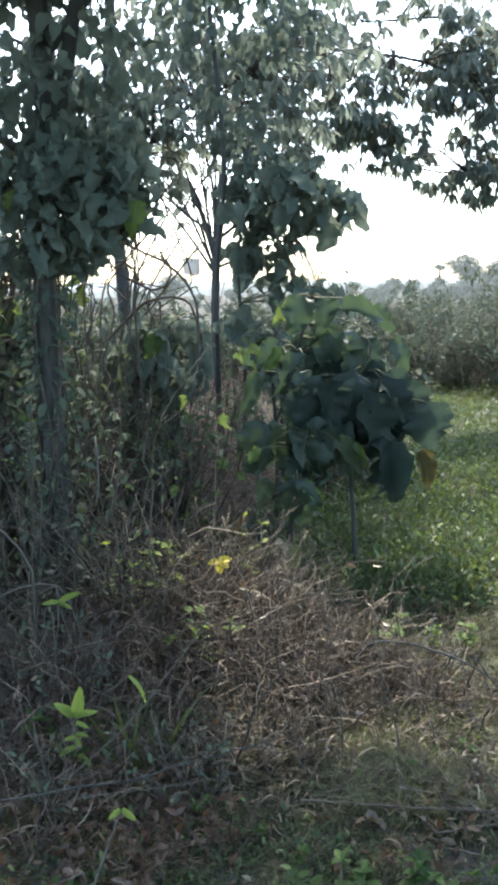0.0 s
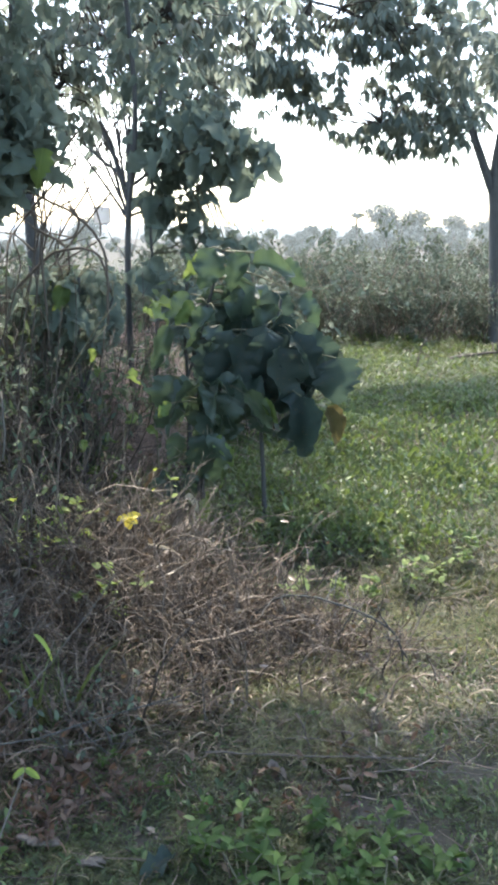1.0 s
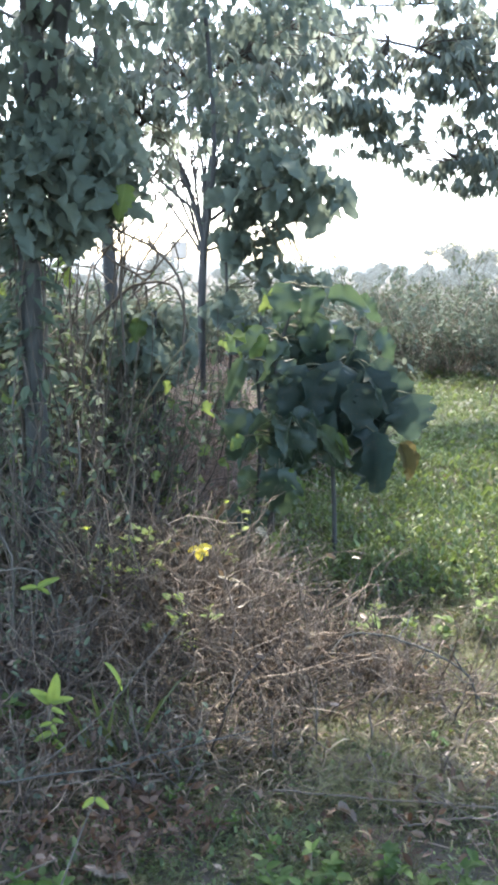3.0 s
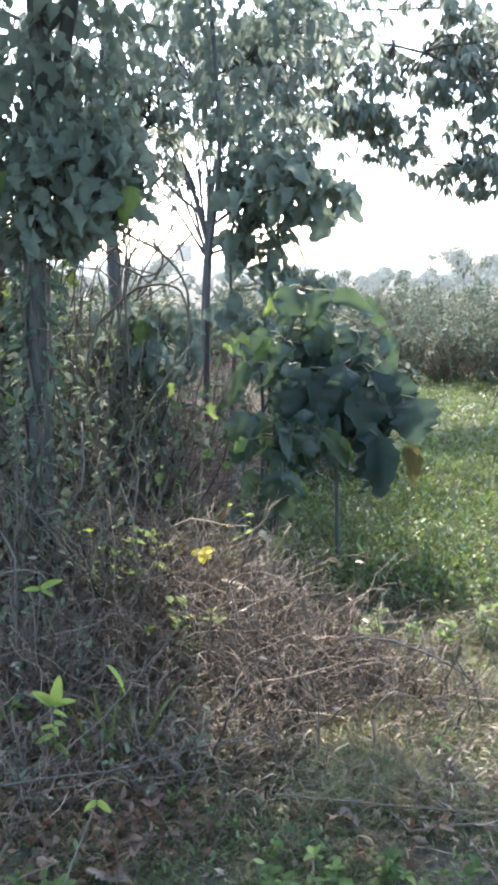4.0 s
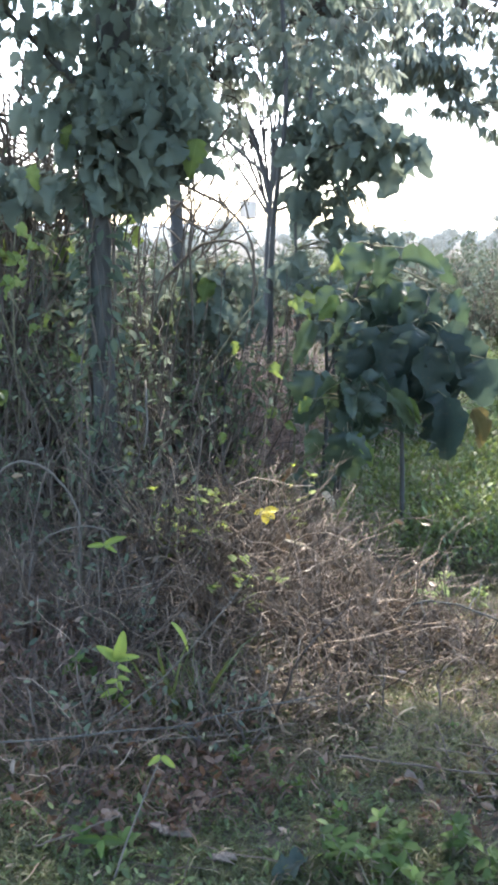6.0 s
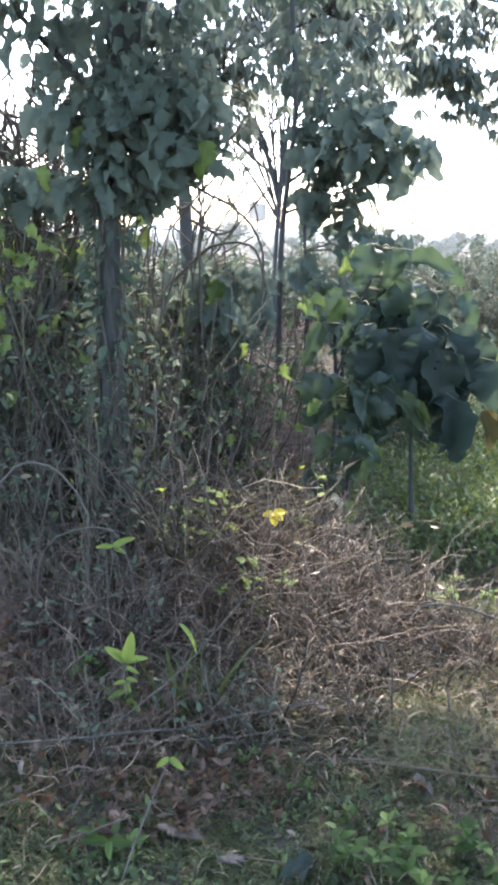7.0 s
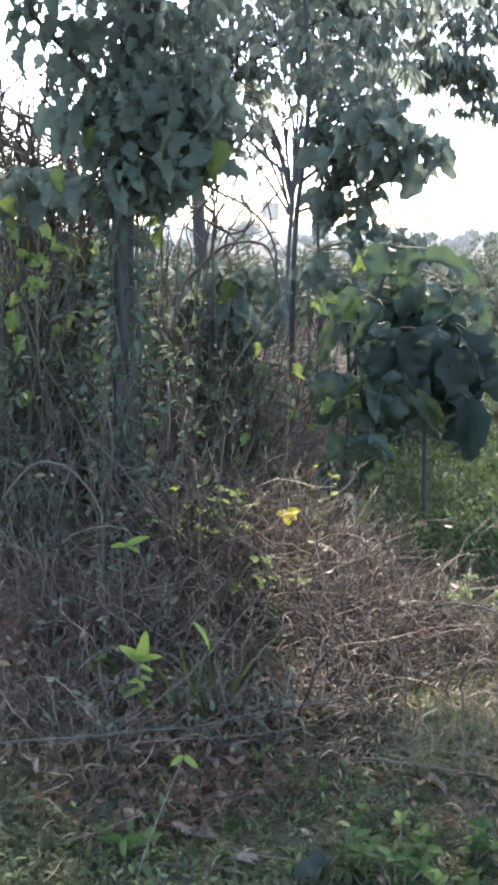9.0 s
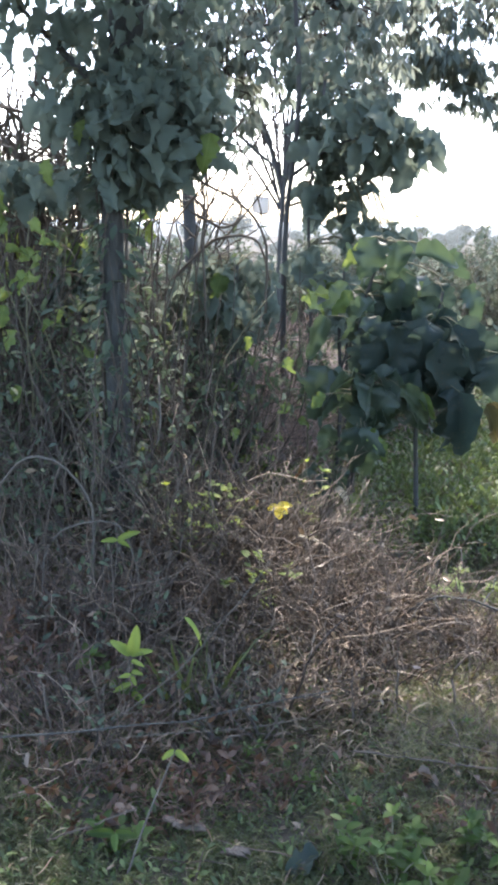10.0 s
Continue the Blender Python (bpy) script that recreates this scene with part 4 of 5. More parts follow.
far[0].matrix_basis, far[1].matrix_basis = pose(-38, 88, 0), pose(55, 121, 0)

# ---------------------------------------------------------------- undergrowth round the near trees
G1 = "tangled shrubs under the trees"
for x, y, r, h, st, lv, ls, mt, lab in (
        (-1.75, 4.9, 0.5, 1.75, 80, 2600, 0.06, SHRUB, "tall tangled shrub with small backlit leaves"),
        (-1.3, 5.2, 0.5, 1.6, 80, 2000, 0.065, SHRUB, "tall tangled shrub with small backlit leaves"),
        (-0.72, 4.9, 0.35, 1.45, 90, 900, 0.055, SHRUB, "twiggy shrub with sparse small leaves"),
        (-0.6, 5.5, 0.35, 1.45, 70, 900, 0.09, SHRUB, "bushy shrub with oval leaves"),
        (-1.3, 4.1, 0.4, 1.0, 50, 380, 0.05, SHRUB, "low twiggy shrub in shade"),
        (-0.75, 4.05, 0.35, 0.95, 45, 420, 0.045, SHRUB, "low twiggy shrub in shade"),
        (-0.85, 3.3, 0.4, 0.5, 50, 200, 0.04, SHRUB, "low green undergrowth in shade"),
        (-0.75, 2.7, 0.35, 0.3, 40, 130, 0.035, SHRUB, "low green undergrowth in shade"),
        (-0.3, 2.8, 0.25, 0.25, 30, 120, 0.035, SHRUB, "low green undergrowth in shade"),
        (-1.0, 4.2, 0.2, 1.6, 22, 240, 0.055, SHRUB, "leafy climber grown round the dark trunk"),
        (-2.2, 6.4, 0.7, 2.0, 80, 3200, 0.08, SHRUB, "tall leafy shrub behind the trees"),
        (-1.5, 6.8, 0.7, 1.6, 80, 2400, 0.09, SHRUB, "tall leafy shrub behind the trees"),
        (-3.0, 8.0, 0.9, 2.2, 80, 3000, 0.09, SHRUB, "tall leafy shrub behind the trees"),
        (0.45, 6.9, 0.35, 1.3, 45, 900, 0.1, SHRUB, "bushy shrub with oval leaves"),
        (0.85, 7.4, 0.4, 1.4, 45, 1200, 0.09, BUSH, "dull green shrub behind the saplings")):
    leafy_shrub("shrub", (x, y, 0), r, h, st, lv, ls, mt, TWIG, lab, "shrub", G1, bare=0.12, stem_r=0.006, clump=0.9)

# bare climbing twigs against the sky
for x, y, r, h, n in ((-1.7, 5.4, 0.45, 2.7, 60), (-1.0, 6.0, 0.3, 2.0, 26), (-2.3, 7.0, 0.6, 3.0, 50)):
    leafy_shrub("climbing_twig_clump", (x, y, 0), r, h, n, 260, 0.06, SHRUB, TWIG, "bare crooked climbing twigs with few leaves", "climber", "climbers at the trees", stem_r=0.012, sag=0.0)
for x, y, h, wide, n, sd in ((-0.46, 5.15, 1.36, 0.26, 44, 12), (-0.72, 5.35, 1.3, 0.22, 36, 13), (0.14, 5.95, 1.3, 0.2, 16, 14), (-1.35, 5.3, 1.5, 0.26, 40, 15), (0.2, 6.4, 1.25, 0.2, 26, 16)):
    broad_tree("broadleaf_shrub", "dark broad-leaved shrub with an umbrella of drooping leaves", (x, y, 0),
               [(0, 0, -0.05), (0.02, 0, 0.37 * h), (0, 0, 0.74 * h), (0.02, 0, h)], 0.016, 0.008, [([(0, 0, 0.5 * h), (0.12, 0, 0.75 * h), (0.2, 0, 0.92 * h)], 0.01, 0.005)],
               [((0.0, 0, h), (wide, 0.2, 0.08), n // 2), ((0.04, 0, h - 0.22), (wide * 0.9, 0.2, 0.18), n)], 0.17, 0.04, "shrub", seed=sd)

climb = thing("trunk_climber", (-0.95, 4.4, 0), "leafy climber spiralling up the dark trunk", "climber", "climbers at the trees")
fo = Geo()
for k in range(6):
    g = Geo()
    z = np.linspace(-0.05, 2.1, 26)
    a = k * 1.05 + z * (2.2 if k % 2 else -1.7) + rng.normal(size=26) * 0.12
    line = np.stack([0.07 * np.cos(a) - 0.01 * z, 0.07 * np.sin(a) + 0.03 * z, z], -1)
    tube(g, line, 0.009, 0.005, 5)
    part("vine_stem", g, TWIG, climb)
    pick = rng.integers(2, 26, 110)
    ax = np.stack([np.cos(a[pick]), np.sin(a[pick]) - 0.3, rng.normal(size=110) * 0.5 - 0.5], -1)
    fo.many(SMALL_LEAF, frames_for(ax, np.array([0, -0.5, 1.0]) + scattered(110) * 0.4, rng.uniform(0.04, 0.09, 110)), line[pick] + rng.normal(size=(110, 3)) * 0.03)
part("foliage", fo, SHRUB, climb)

# lime creepers added for backlit patches in the shrubs; sunlight is in their colour
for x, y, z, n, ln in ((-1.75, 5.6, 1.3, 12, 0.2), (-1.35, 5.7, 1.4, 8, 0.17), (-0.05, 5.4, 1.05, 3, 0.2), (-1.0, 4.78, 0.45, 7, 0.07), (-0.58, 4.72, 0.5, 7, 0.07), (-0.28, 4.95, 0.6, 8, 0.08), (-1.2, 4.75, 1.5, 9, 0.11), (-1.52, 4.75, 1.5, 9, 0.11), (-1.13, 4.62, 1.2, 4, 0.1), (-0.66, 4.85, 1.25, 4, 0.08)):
    ob = thing("creeper", (x, y, 0), "broad-leaved lime creeper added for a backlit patch of leaves", "creeper", "creepers in the shrubs")
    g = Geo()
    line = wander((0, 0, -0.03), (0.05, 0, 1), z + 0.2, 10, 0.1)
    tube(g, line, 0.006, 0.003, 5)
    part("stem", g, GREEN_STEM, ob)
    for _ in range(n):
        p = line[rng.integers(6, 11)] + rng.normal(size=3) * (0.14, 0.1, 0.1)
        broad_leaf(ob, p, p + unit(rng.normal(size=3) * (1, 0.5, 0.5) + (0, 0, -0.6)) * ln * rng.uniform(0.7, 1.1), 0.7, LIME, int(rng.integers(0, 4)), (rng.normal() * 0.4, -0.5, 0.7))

# dry brush
for x, y, r, h, n, lab in ((-0.36, 6.35, 0.3, 1.1, 340, "pinkish-brown dead brush in the clearing"), (-0.2, 6.9, 0.4, 1.1, 340, "pinkish-brown dead brush in the clearing"), (-0.3, 7.8, 0.4, 1.15, 280, "pinkish-brown dead brush in the clearing"), (-0.25, 8.9, 0.5, 0.95, 260, "pinkish-brown dead brush in the clearing"), (0.2, 9.4, 0.5, 0.85, 200, "pinkish-brown dead brush in the clearing"),
                           (-0.35, 4.0, 0.4, 0.78, 480, "brown tangle of dead stems"), (0.05, 3.75, 0.4, 0.52, 500, "brown tangle of dead stems"), (-0.15, 4.4, 0.35, 0.6, 320, "brown tangle of dead stems"),
                           (0.35, 3.45, 0.4, 0.36, 500, "low dry weeds with thin brown stems"), (0.0, 3.15, 0.35, 0.3, 380, "low dry weeds with thin brown stems"), (0.62, 3.3, 0.35, 0.3, 200, "low dry weeds with thin brown stems"),
                           (-0.7, 3.4, 0.4, 0.45, 360, "grey-brown tangle of dead stems in shade"), (-1.05, 3.5, 0.35, 0.6, 280, "grey-brown tangle of dead stems in shade"), (-0.75, 2.6, 0.3, 0.3, 300, "grey-brown tangle of dead stems in shade")):
    dry_brush("dry_brush", (x, y, 0), r, h, n, lab, PINK_BRUSH if "pinkish" in lab else DRY, "dry brush in the clearing")


for x, y, r, h, n in ((-0.62, 2.32, 0.22, 0.16, 130), (-0.4, 2.38, 0.2, 0.15, 110), (-0.8, 2.4, 0.22, 0.2, 130), (-0.22, 2.46, 0.18, 0.13, 90), (-1.0, 2.85, 0.3, 0.4, 170), (-0.95, 3.2, 0.3, 0.45, 150), (-0.45, 2.75, 0.25, 0.2, 110), (0.2, 2.42, 0.2, 0.1, 70), (0.6, 2.45, 0.25, 0.1, 80)):
    dry_brush("dry_fern", (x, y, 0), r, h, n, "rust-brown withered ferns and dead leaves", FERN_STEM, "withered ferns", 0.0018, 0.7, n * 3, RUST_LEAF)

for x, y, r, h, n in ((-0.45, 3.9, 0.4, 0.95, 60), (-0.1, 3.7, 0.4, 0.7, 60), (0.2, 3.6, 0.35, 0.55, 50), (0.5, 3.4, 0.3, 0.45, 40), (0.0, 4.3, 0.35, 0.7, 40), (-0.3, 3.1, 0.35, 0.5, 36), (0.55, 3.0, 0.35, 0.3, 40), (0.85, 3.2, 0.3, 0.28, 30)):
    dry_brush("dry_stalks", (x, y, 0), r, h, n, "long arching dead stalks above the brush", DRY, "dry brush in the clearing", 0.0045, 0.75, n, DEAD)

# ---------------------------------------------------------------- ground cover
def cover(name, label, shape, mat, count, xr, yr, size, spread, group="", blades=6, tall=1.0, keep=None, category="grass", lift=0.0):
    """Tufts of leaves over a stretch of ground, denser towards the near side."""
    k = count
    y = yr[0] * (yr[1] / yr[0]) ** rng.uniform(0, 1, k)
    x = rng.uniform(xr[0], xr[1], k) * y / yr[1]
    if keep is not None:
        ok = keep(x, y)
        x, y = x[ok], y[ok]
        k = len(x)
    ang = rng.uniform(0, 2 * np.pi, (k, blades))
    ax = np.stack([np.cos(ang), np.sin(ang), rng.uniform(0.2, 1.6, (k, blades)) * tall], -1).reshape(-1, 3)
    px = np.stack([x, y, ground_z(x, y)], -1)
    pos = np.repeat(px, blades, axis=0) + rng.normal(size=(k * blades, 3)) * np.array([spread, spread, spread * 0.3]) + np.array([0, 0, spread * 0.3])
    pos[:, 2] += lift * rng.uniform(0, 1, k * blades)
    s = np.repeat(size * rng.uniform(0.6, 1.3, k), blades) * rng.uniform(0.6, 1.2, k * blades)
    w = s * (0.038 if shape is GRASS_BLADE else 0.07 if shape is CURL_BLADE else 1.0)
    fo = Geo()
    fo.many(shape, frames_for(ax, np.array([0, 0, 1.0]) + scattered(k * blades) * 0.4, s, w), pos)
    return tagged(new(name, fo.mesh(name, mat)), label, category, kind="stuff")


def patchy(scale, cut, shift=0.0):
    return lambda x, y: (np.sin(x * scale + shift) + np.sin(y * scale * 1.3 + 1.7 + shift) + np.sin((x + y) * scale * 2.1) + rng.normal(size=len(x)) * 0.7) > cut


cover("field_herbs", "low leafy green herbs covering the sunlit field", SMALL_LEAF, HERB, 5200, (-1.0, 6.0), (5.6, 14.0), 0.055, 0.05, lift=0.05, keep=patchy(1.3, -0.4), category="herbs", blades=7, tall=1.8)
cover("field_grass", "yellow-green grass over the field", GRASS_BLADE, GRASS, 14000, (-6.0, 7.0), (3.8, 15.0), 0.11, 0.03, blades=6)
cover("field_straw", "dry straw-coloured grass and stalks in the field", GRASS_BLADE, STRAW, 5500, (-6.0, 7.0), (5.2, 15.0), 0.13, 0.04, blades=5, keep=patchy(1.9, -0.2, 1.0), tall=1.3)
cover("field_green_herbs", "thick bright herbs beyond the saplings", SMALL_LEAF, HERB, 4600, (0.2, 4.4), (4.25, 8.5), 0.04, 0.05, lift=0.09, keep=patchy(1.7, -0.2, 0.6), category="herbs", blades=7, tall=1.5)
cover("field_edge_grass", "pale yellow-green grass at the far side of the field", GRASS_BLADE, GRASS, 9000, (0.0, 7.5), (8.0, 14.2), 0.14, 0.04, blades=6)
cover("field_edge_herbs", "pale green herbs at the far side of the field", SMALL_LEAF, HERB, 6500, (0.5, 7.5), (8.0, 14.2), 0.07, 0.06, category="herbs", blades=7)
cover("near_grass", "short patchy grass in the shade", GRASS_BLADE, GRASS, 9000, (-2.2, 2.2), (1.6, 4.0), 0.045, 0.02, blades=7, keep=patchy(5.0, -1.2))
cover("curled_grass", "short curling grass blades over the shaded ground", CURL_BLADE, GRASS, 9500, (-2.2, 2.2), (1.6, 4.4), 0.055, 0.022, blades=6, keep=patchy(5.0, -1.0, 0.8), tall=1.2)
cover("curled_straw", "curled dead grass blades and thin stems", CURL_BLADE, STRAW, 5600, (-2.2, 2.2), (2.55, 4.6), 0.065, 0.03, blades=5, keep=patchy(3.2, -0.6, 1.3), tall=1.0)
cover("sunlit_grass", "short yellow-green grass, its sunlit patch put into the blade colour", GRASS_BLADE, LIT_GRASS, 5200, (0.35, 1.9), (2.55, 4.0), 0.055, 0.025, blades=6, keep=patchy(4.0, -0.9, 0.4))
cover("pale_blades", "pale dry curled blades catching the sun", CURL_BLADE, STRAW, 1200, (-0.6, 2.4), (2.7, 4.4), 0.1, 0.03, blades=3, keep=patchy(3.0, -0.8, 2.2), tall=1.2)
cover("near_straw", "flattened dry straw in the shade", GRASS_BLADE, STRAW, 450, (-2.2, 2.2), (1.6, 4.0), 0.06, 0.03, blades=4, tall=0.25)
cover("near_herbs", "small ground herbs among the grass", SMALL_LEAF, HERB, 3600, (-2.2, 2.2), (1.6, 4.2), 0.026, 0.025, blades=6, keep=patchy(4.0, -0.9, 2.0), category="herbs")
cover("leaf_litter", "dead brown leaves scattered on the ground", SMALL_LEAF, DEAD, 3200, (-2.4, 1.6), (1.6, 5.0), 0.032, 0.03, blades=1, tall=0.25, category="leaf litter", keep=patchy(3.0, -0.2))
cover("far_grass", "dry grass beyond the bushes", GRASS_BLADE, GRASS, 6000, (-30, 40), (15.0, 60.0), 0.3, 0.1, blades=5)



def fallen_twigs(count, xr, yr):
    """Short dead twigs lying on the near ground."""
    g = Geo()
    for _ in range(count):
        y = rng.uniform(*yr)
        x = rng.uniform(*xr) * y / yr[1]
        a = rng.uniform(0, 2 * np.pi)
        ln = rng.uniform(0.06, 0.3)
        tube(g, wander((x, y, float(ground_z(x, y)) + 0.012), (math.cos(a), math.sin(a), rng.uniform(0, 0.2)), ln, 5, 0.12, 0.02), 0.0028, 0.0012, 4)
    tagged(new("twig_litter", g.mesh("twig_litter", DRY)), "thin dead twigs strewn on shaded ground", "twigs", kind="stuff")


fallen_twigs(330, (-1.7, 1.7), (1.7, 4.0))

# ---------------------------------------------------------------- vines and twigs
def strand(name, label, points, r0, r1, mat, category, group="", side=0, side_len=0.15, n=22):
    """A single bent vine, stick or twig, with side twigs where it has them."""
    p = np.array(points, float)
    foot = p[0].copy()
    ob = thing(name, foot, label, category, group)
    g = Geo()
    line = smooth_line(p - foot, n)
    line[1:-1] += rng.normal(size=(n - 2, 3)) * 0.0012
    tube(g, line, r0, r1, 6)
    part("stem", g, mat, ob)
    for _ in range(side):
        g = Geo()
        q = line[rng.integers(3, n - 2)]
        tube(g, wander(q, rng.normal(size=3) + np.array([0, 0, 0.3]), side_len * rng.uniform(0.5, 1.2), 5, 0.2), r1, r1 * 0.4, 4)
        part("side_twig", g, mat, ob)
    return ob


V = "vines looped among the trees"
strand("vine", "thin bare vine arching down from the tree", [(-0.72, 4.55, 1.7), (-0.62, 4.6, 1.78), (-0.514, 4.6, 1.739), (-0.416, 4.6, 1.69), (-0.326, 4.6, 1.613), (-0.27, 4.6, 1.516), (-0.253, 4.6, 1.418), (-0.26, 4.65, 1.15)], 0.008, 0.007, TWIG, "vine", V, n=40)
strand("vine", "thin bare vine hanging in a loop", [(-0.6, 4.6, 1.62), (-0.533, 4.6, 1.586), (-0.471, 4.6, 1.56), (-0.41, 4.6, 1.575), (-0.38, 4.6, 1.63), (-0.388, 4.6, 1.68), (-0.43, 4.62, 1.72)], 0.007, 0.006, TWIG, "vine", V, n=30)
strand("vine", "bare vine climbing beside the tree", [(-0.56, 4.7, 1.2), (-0.57, 4.65, 1.5), (-0.555, 4.62, 1.64), (-0.577, 4.6, 1.78), (-0.7, 4.6, 1.9)], 0.006, 0.004, TWIG, "vine", V)
strand("vine", "thick vine arching over the shrubs", [(-0.75, 4.9, 1.3), (-0.56, 4.8, 1.474), (-0.47, 4.75, 1.51), (-0.36, 4.75, 1.515), (-0.29, 4.75, 1.46), (-0.25, 4.8, 1.3)], 0.009, 0.006, TWIG, "vine", V)
strand("vine", "pale curved vine over the shaded brush", [(-1.3, 3.6, 0.5), (-1.14, 3.5, 0.67), (-1.02, 3.5, 0.67), (-0.94, 3.5, 0.6), (-0.88, 3.5, 0.5), (-0.87, 3.5, 0.41), (-0.88, 3.5, -0.03)], 0.0055, 0.0045, VINE, "vine", V)
strand("vine", "pale curved vine over the shaded brush", [(-1.08, 3.4, -0.03), (-1.04, 3.4, 0.3), (-0.99, 3.4, 0.4), (-0.92, 3.4, 0.44), (-0.81, 3.4, 0.46), (-0.73, 3.4, 0.42), (-0.68, 3.45, 0.2), (-0.67, 3.45, -0.03)], 0.004, 0.003, VINE, "vine", V)
strand("vine", "grey vine slung at the foot of the tree", [(-1.0, 4.15, 0.35), (-0.92, 4.1, 0.48), (-0.83, 4.1, 0.5), (-0.75, 4.1, 0.55), (-0.7, 4.1, 0.67), (-0.72, 4.2, 0.9)], 0.006, 0.005, VINE, "vine", V)
for _ in range(13):
    x, y, z, d = rng.uniform(-0.85, -0.5), rng.uniform(4.7, 5.2), rng.uniform(1.3, 1.6), rng.choice((-1, 1))
    strand("vine", "thin crooked dark vine stem against the sky", [(x + rng.normal() * 0.1, y, 0.0), (x + rng.normal() * 0.1, y, 0.8), (x + rng.normal() * 0.08, y, z), (x + d * 0.1 + rng.normal() * 0.06, y, z + 0.2), (x + d * 0.22 + rng.normal() * 0.1, y - 0.1, z + 0.5)], 0.0035, 0.0055, TWIG, "vine", V, 2, 0.25)
for _ in range(40):
    x, z = rng.uniform(-2.1, -1.35), rng.uniform(1.3, 1.8)
    x1, z1 = x + rng.normal() * 0.32, z + rng.uniform(0.3, 0.9)
    strand("climbing_twig", "bare crooked twig against the bright sky", [(x + rng.normal() * 0.1, 5.5, 0.3), (x, 5.45, z), ((x + x1) / 2 + rng.normal() * 0.16, 5.4, (z + z1) / 2), (x1, 5.4, z1)], 0.011, 0.006, TWIG, "twig", "climbing twigs by the trees", 4, 0.45)
for _ in range(16):
    x, z = rng.uniform(-1.8, -1.3), rng.uniform(1.5, 1.75)
    x1, z1 = x + rng.normal() * 0.3, z + rng.uniform(0.4, 0.8)
    strand("climbing_twig", "crooked dark climbing stem against the bright sky", [(x, 5.3, 0.0), (x, 5.3, z - 0.5), (x + rng.normal() * 0.08, 5.3, z), ((x + x1) / 2 + rng.normal() * 0.12, 5.3, (z + z1) / 2), (x1, 5.3, z1)], 0.006, 0.009, TWIG, "twig", "climbing twigs by the trees", 3, 0.35)
T = "fallen and leaning sticks"
strand("stick", "long dark dead stick lying across low brush", [(-0.9, 2.35, 0.16), (-0.66, 2.3, 0.22), (-0.47, 2.3, 0.25), (-0.32, 2.3, 0.27), (-0.2, 2.32, 0.3), (0.05, 2.4, 0.32)], 0.0028, 0.0016, BARK, "stick", T, 3)
strand("stick", "thin pale dry stalk lying across the sprout", [(-0.5, 2.25, 0.24), (-0.36, 2.25, 0.26), (-0.19, 2.25, 0.28), (-0.02, 2.3, 0.29)], 0.0012, 0.0008, VINE, "stick", T)
strand("stick", "leaning pale dry stalk", [(-0.74, 2.6, -0.03), (-0.53, 2.6, 0.15), (-0.39, 2.6, 0.28), (-0.21, 2.62, 0.5), (-0.14, 2.64, 0.6)], 0.0026, 0.0015, VINE, "stick", T, 2)
strand("stick", "grey stick leaning out of the brush", [(-0.8, 2.1, -0.03), (-0.7, 2.1, 0.02), (-0.58, 2.1, 0.07), (-0.45, 2.15, 0.1)], 0.003, 0.002, TWIG, "stick", T)
strand("thorny_twig", "dark thorny twig arching over the weeds", [(0.3, 3.45, 0.05), (0.433, 3.377, 0.2), (0.55, 3.3, 0.235), (0.649, 3.223, 0.23), (0.76, 3.16, 0.2), (0.86, 3.15, 0.12), (0.9, 3.2, -0.03)], 0.0042, 0.0036, BARK, "twig", T, 9, 0.2)
strand("thorny_twig", "branched dark twig standing in the grass", [(0.9, 3.25, -0.03), (0.95, 3.3, 0.04), (1.02, 3.38, 0.12), (1.07, 3.4, 0.2)], 0.004, 0.002, TWIG, "twig", T, 4, 0.12)
strand("dry_stalk", "upright bare brown weed stalk", [(0.28, 2.9, -0.03), (0.275, 2.9, 0.1), (0.27, 2.9, 0.24)], 0.0035, 0.002, TWIG, "stalk", T, 2, 0.08)
strand("dry_stalk", "upright bare brown weed stalk", [(0.13, 2.8, -0.03), (0.125, 2.8, 0.08), (0.12, 2.8, 0.19)], 0.0035, 0.002, TWIG, "stalk", T, 2, 0.08)
strand("dry_stalk", "dry forked stalk standing in the field", [(2.88, 10.5, -0.03), (2.94, 10.5, 0.27), (3.03, 10.5, 0.45)], 0.012, 0.006, TWIG, "stalk", T, 4, 0.3)
strand("fallen_branch", "dark fallen branch on the field", [(3.6, 11.5, 0.02), (3.9, 11.5, 0.07), (4.3, 11.4, 0.12)], 0.03, 0.015, TWIG, "branch", T, 4, 0.3)

# ---------------------------------------------------------------- small plants and litter
OVAL_MESH = {}


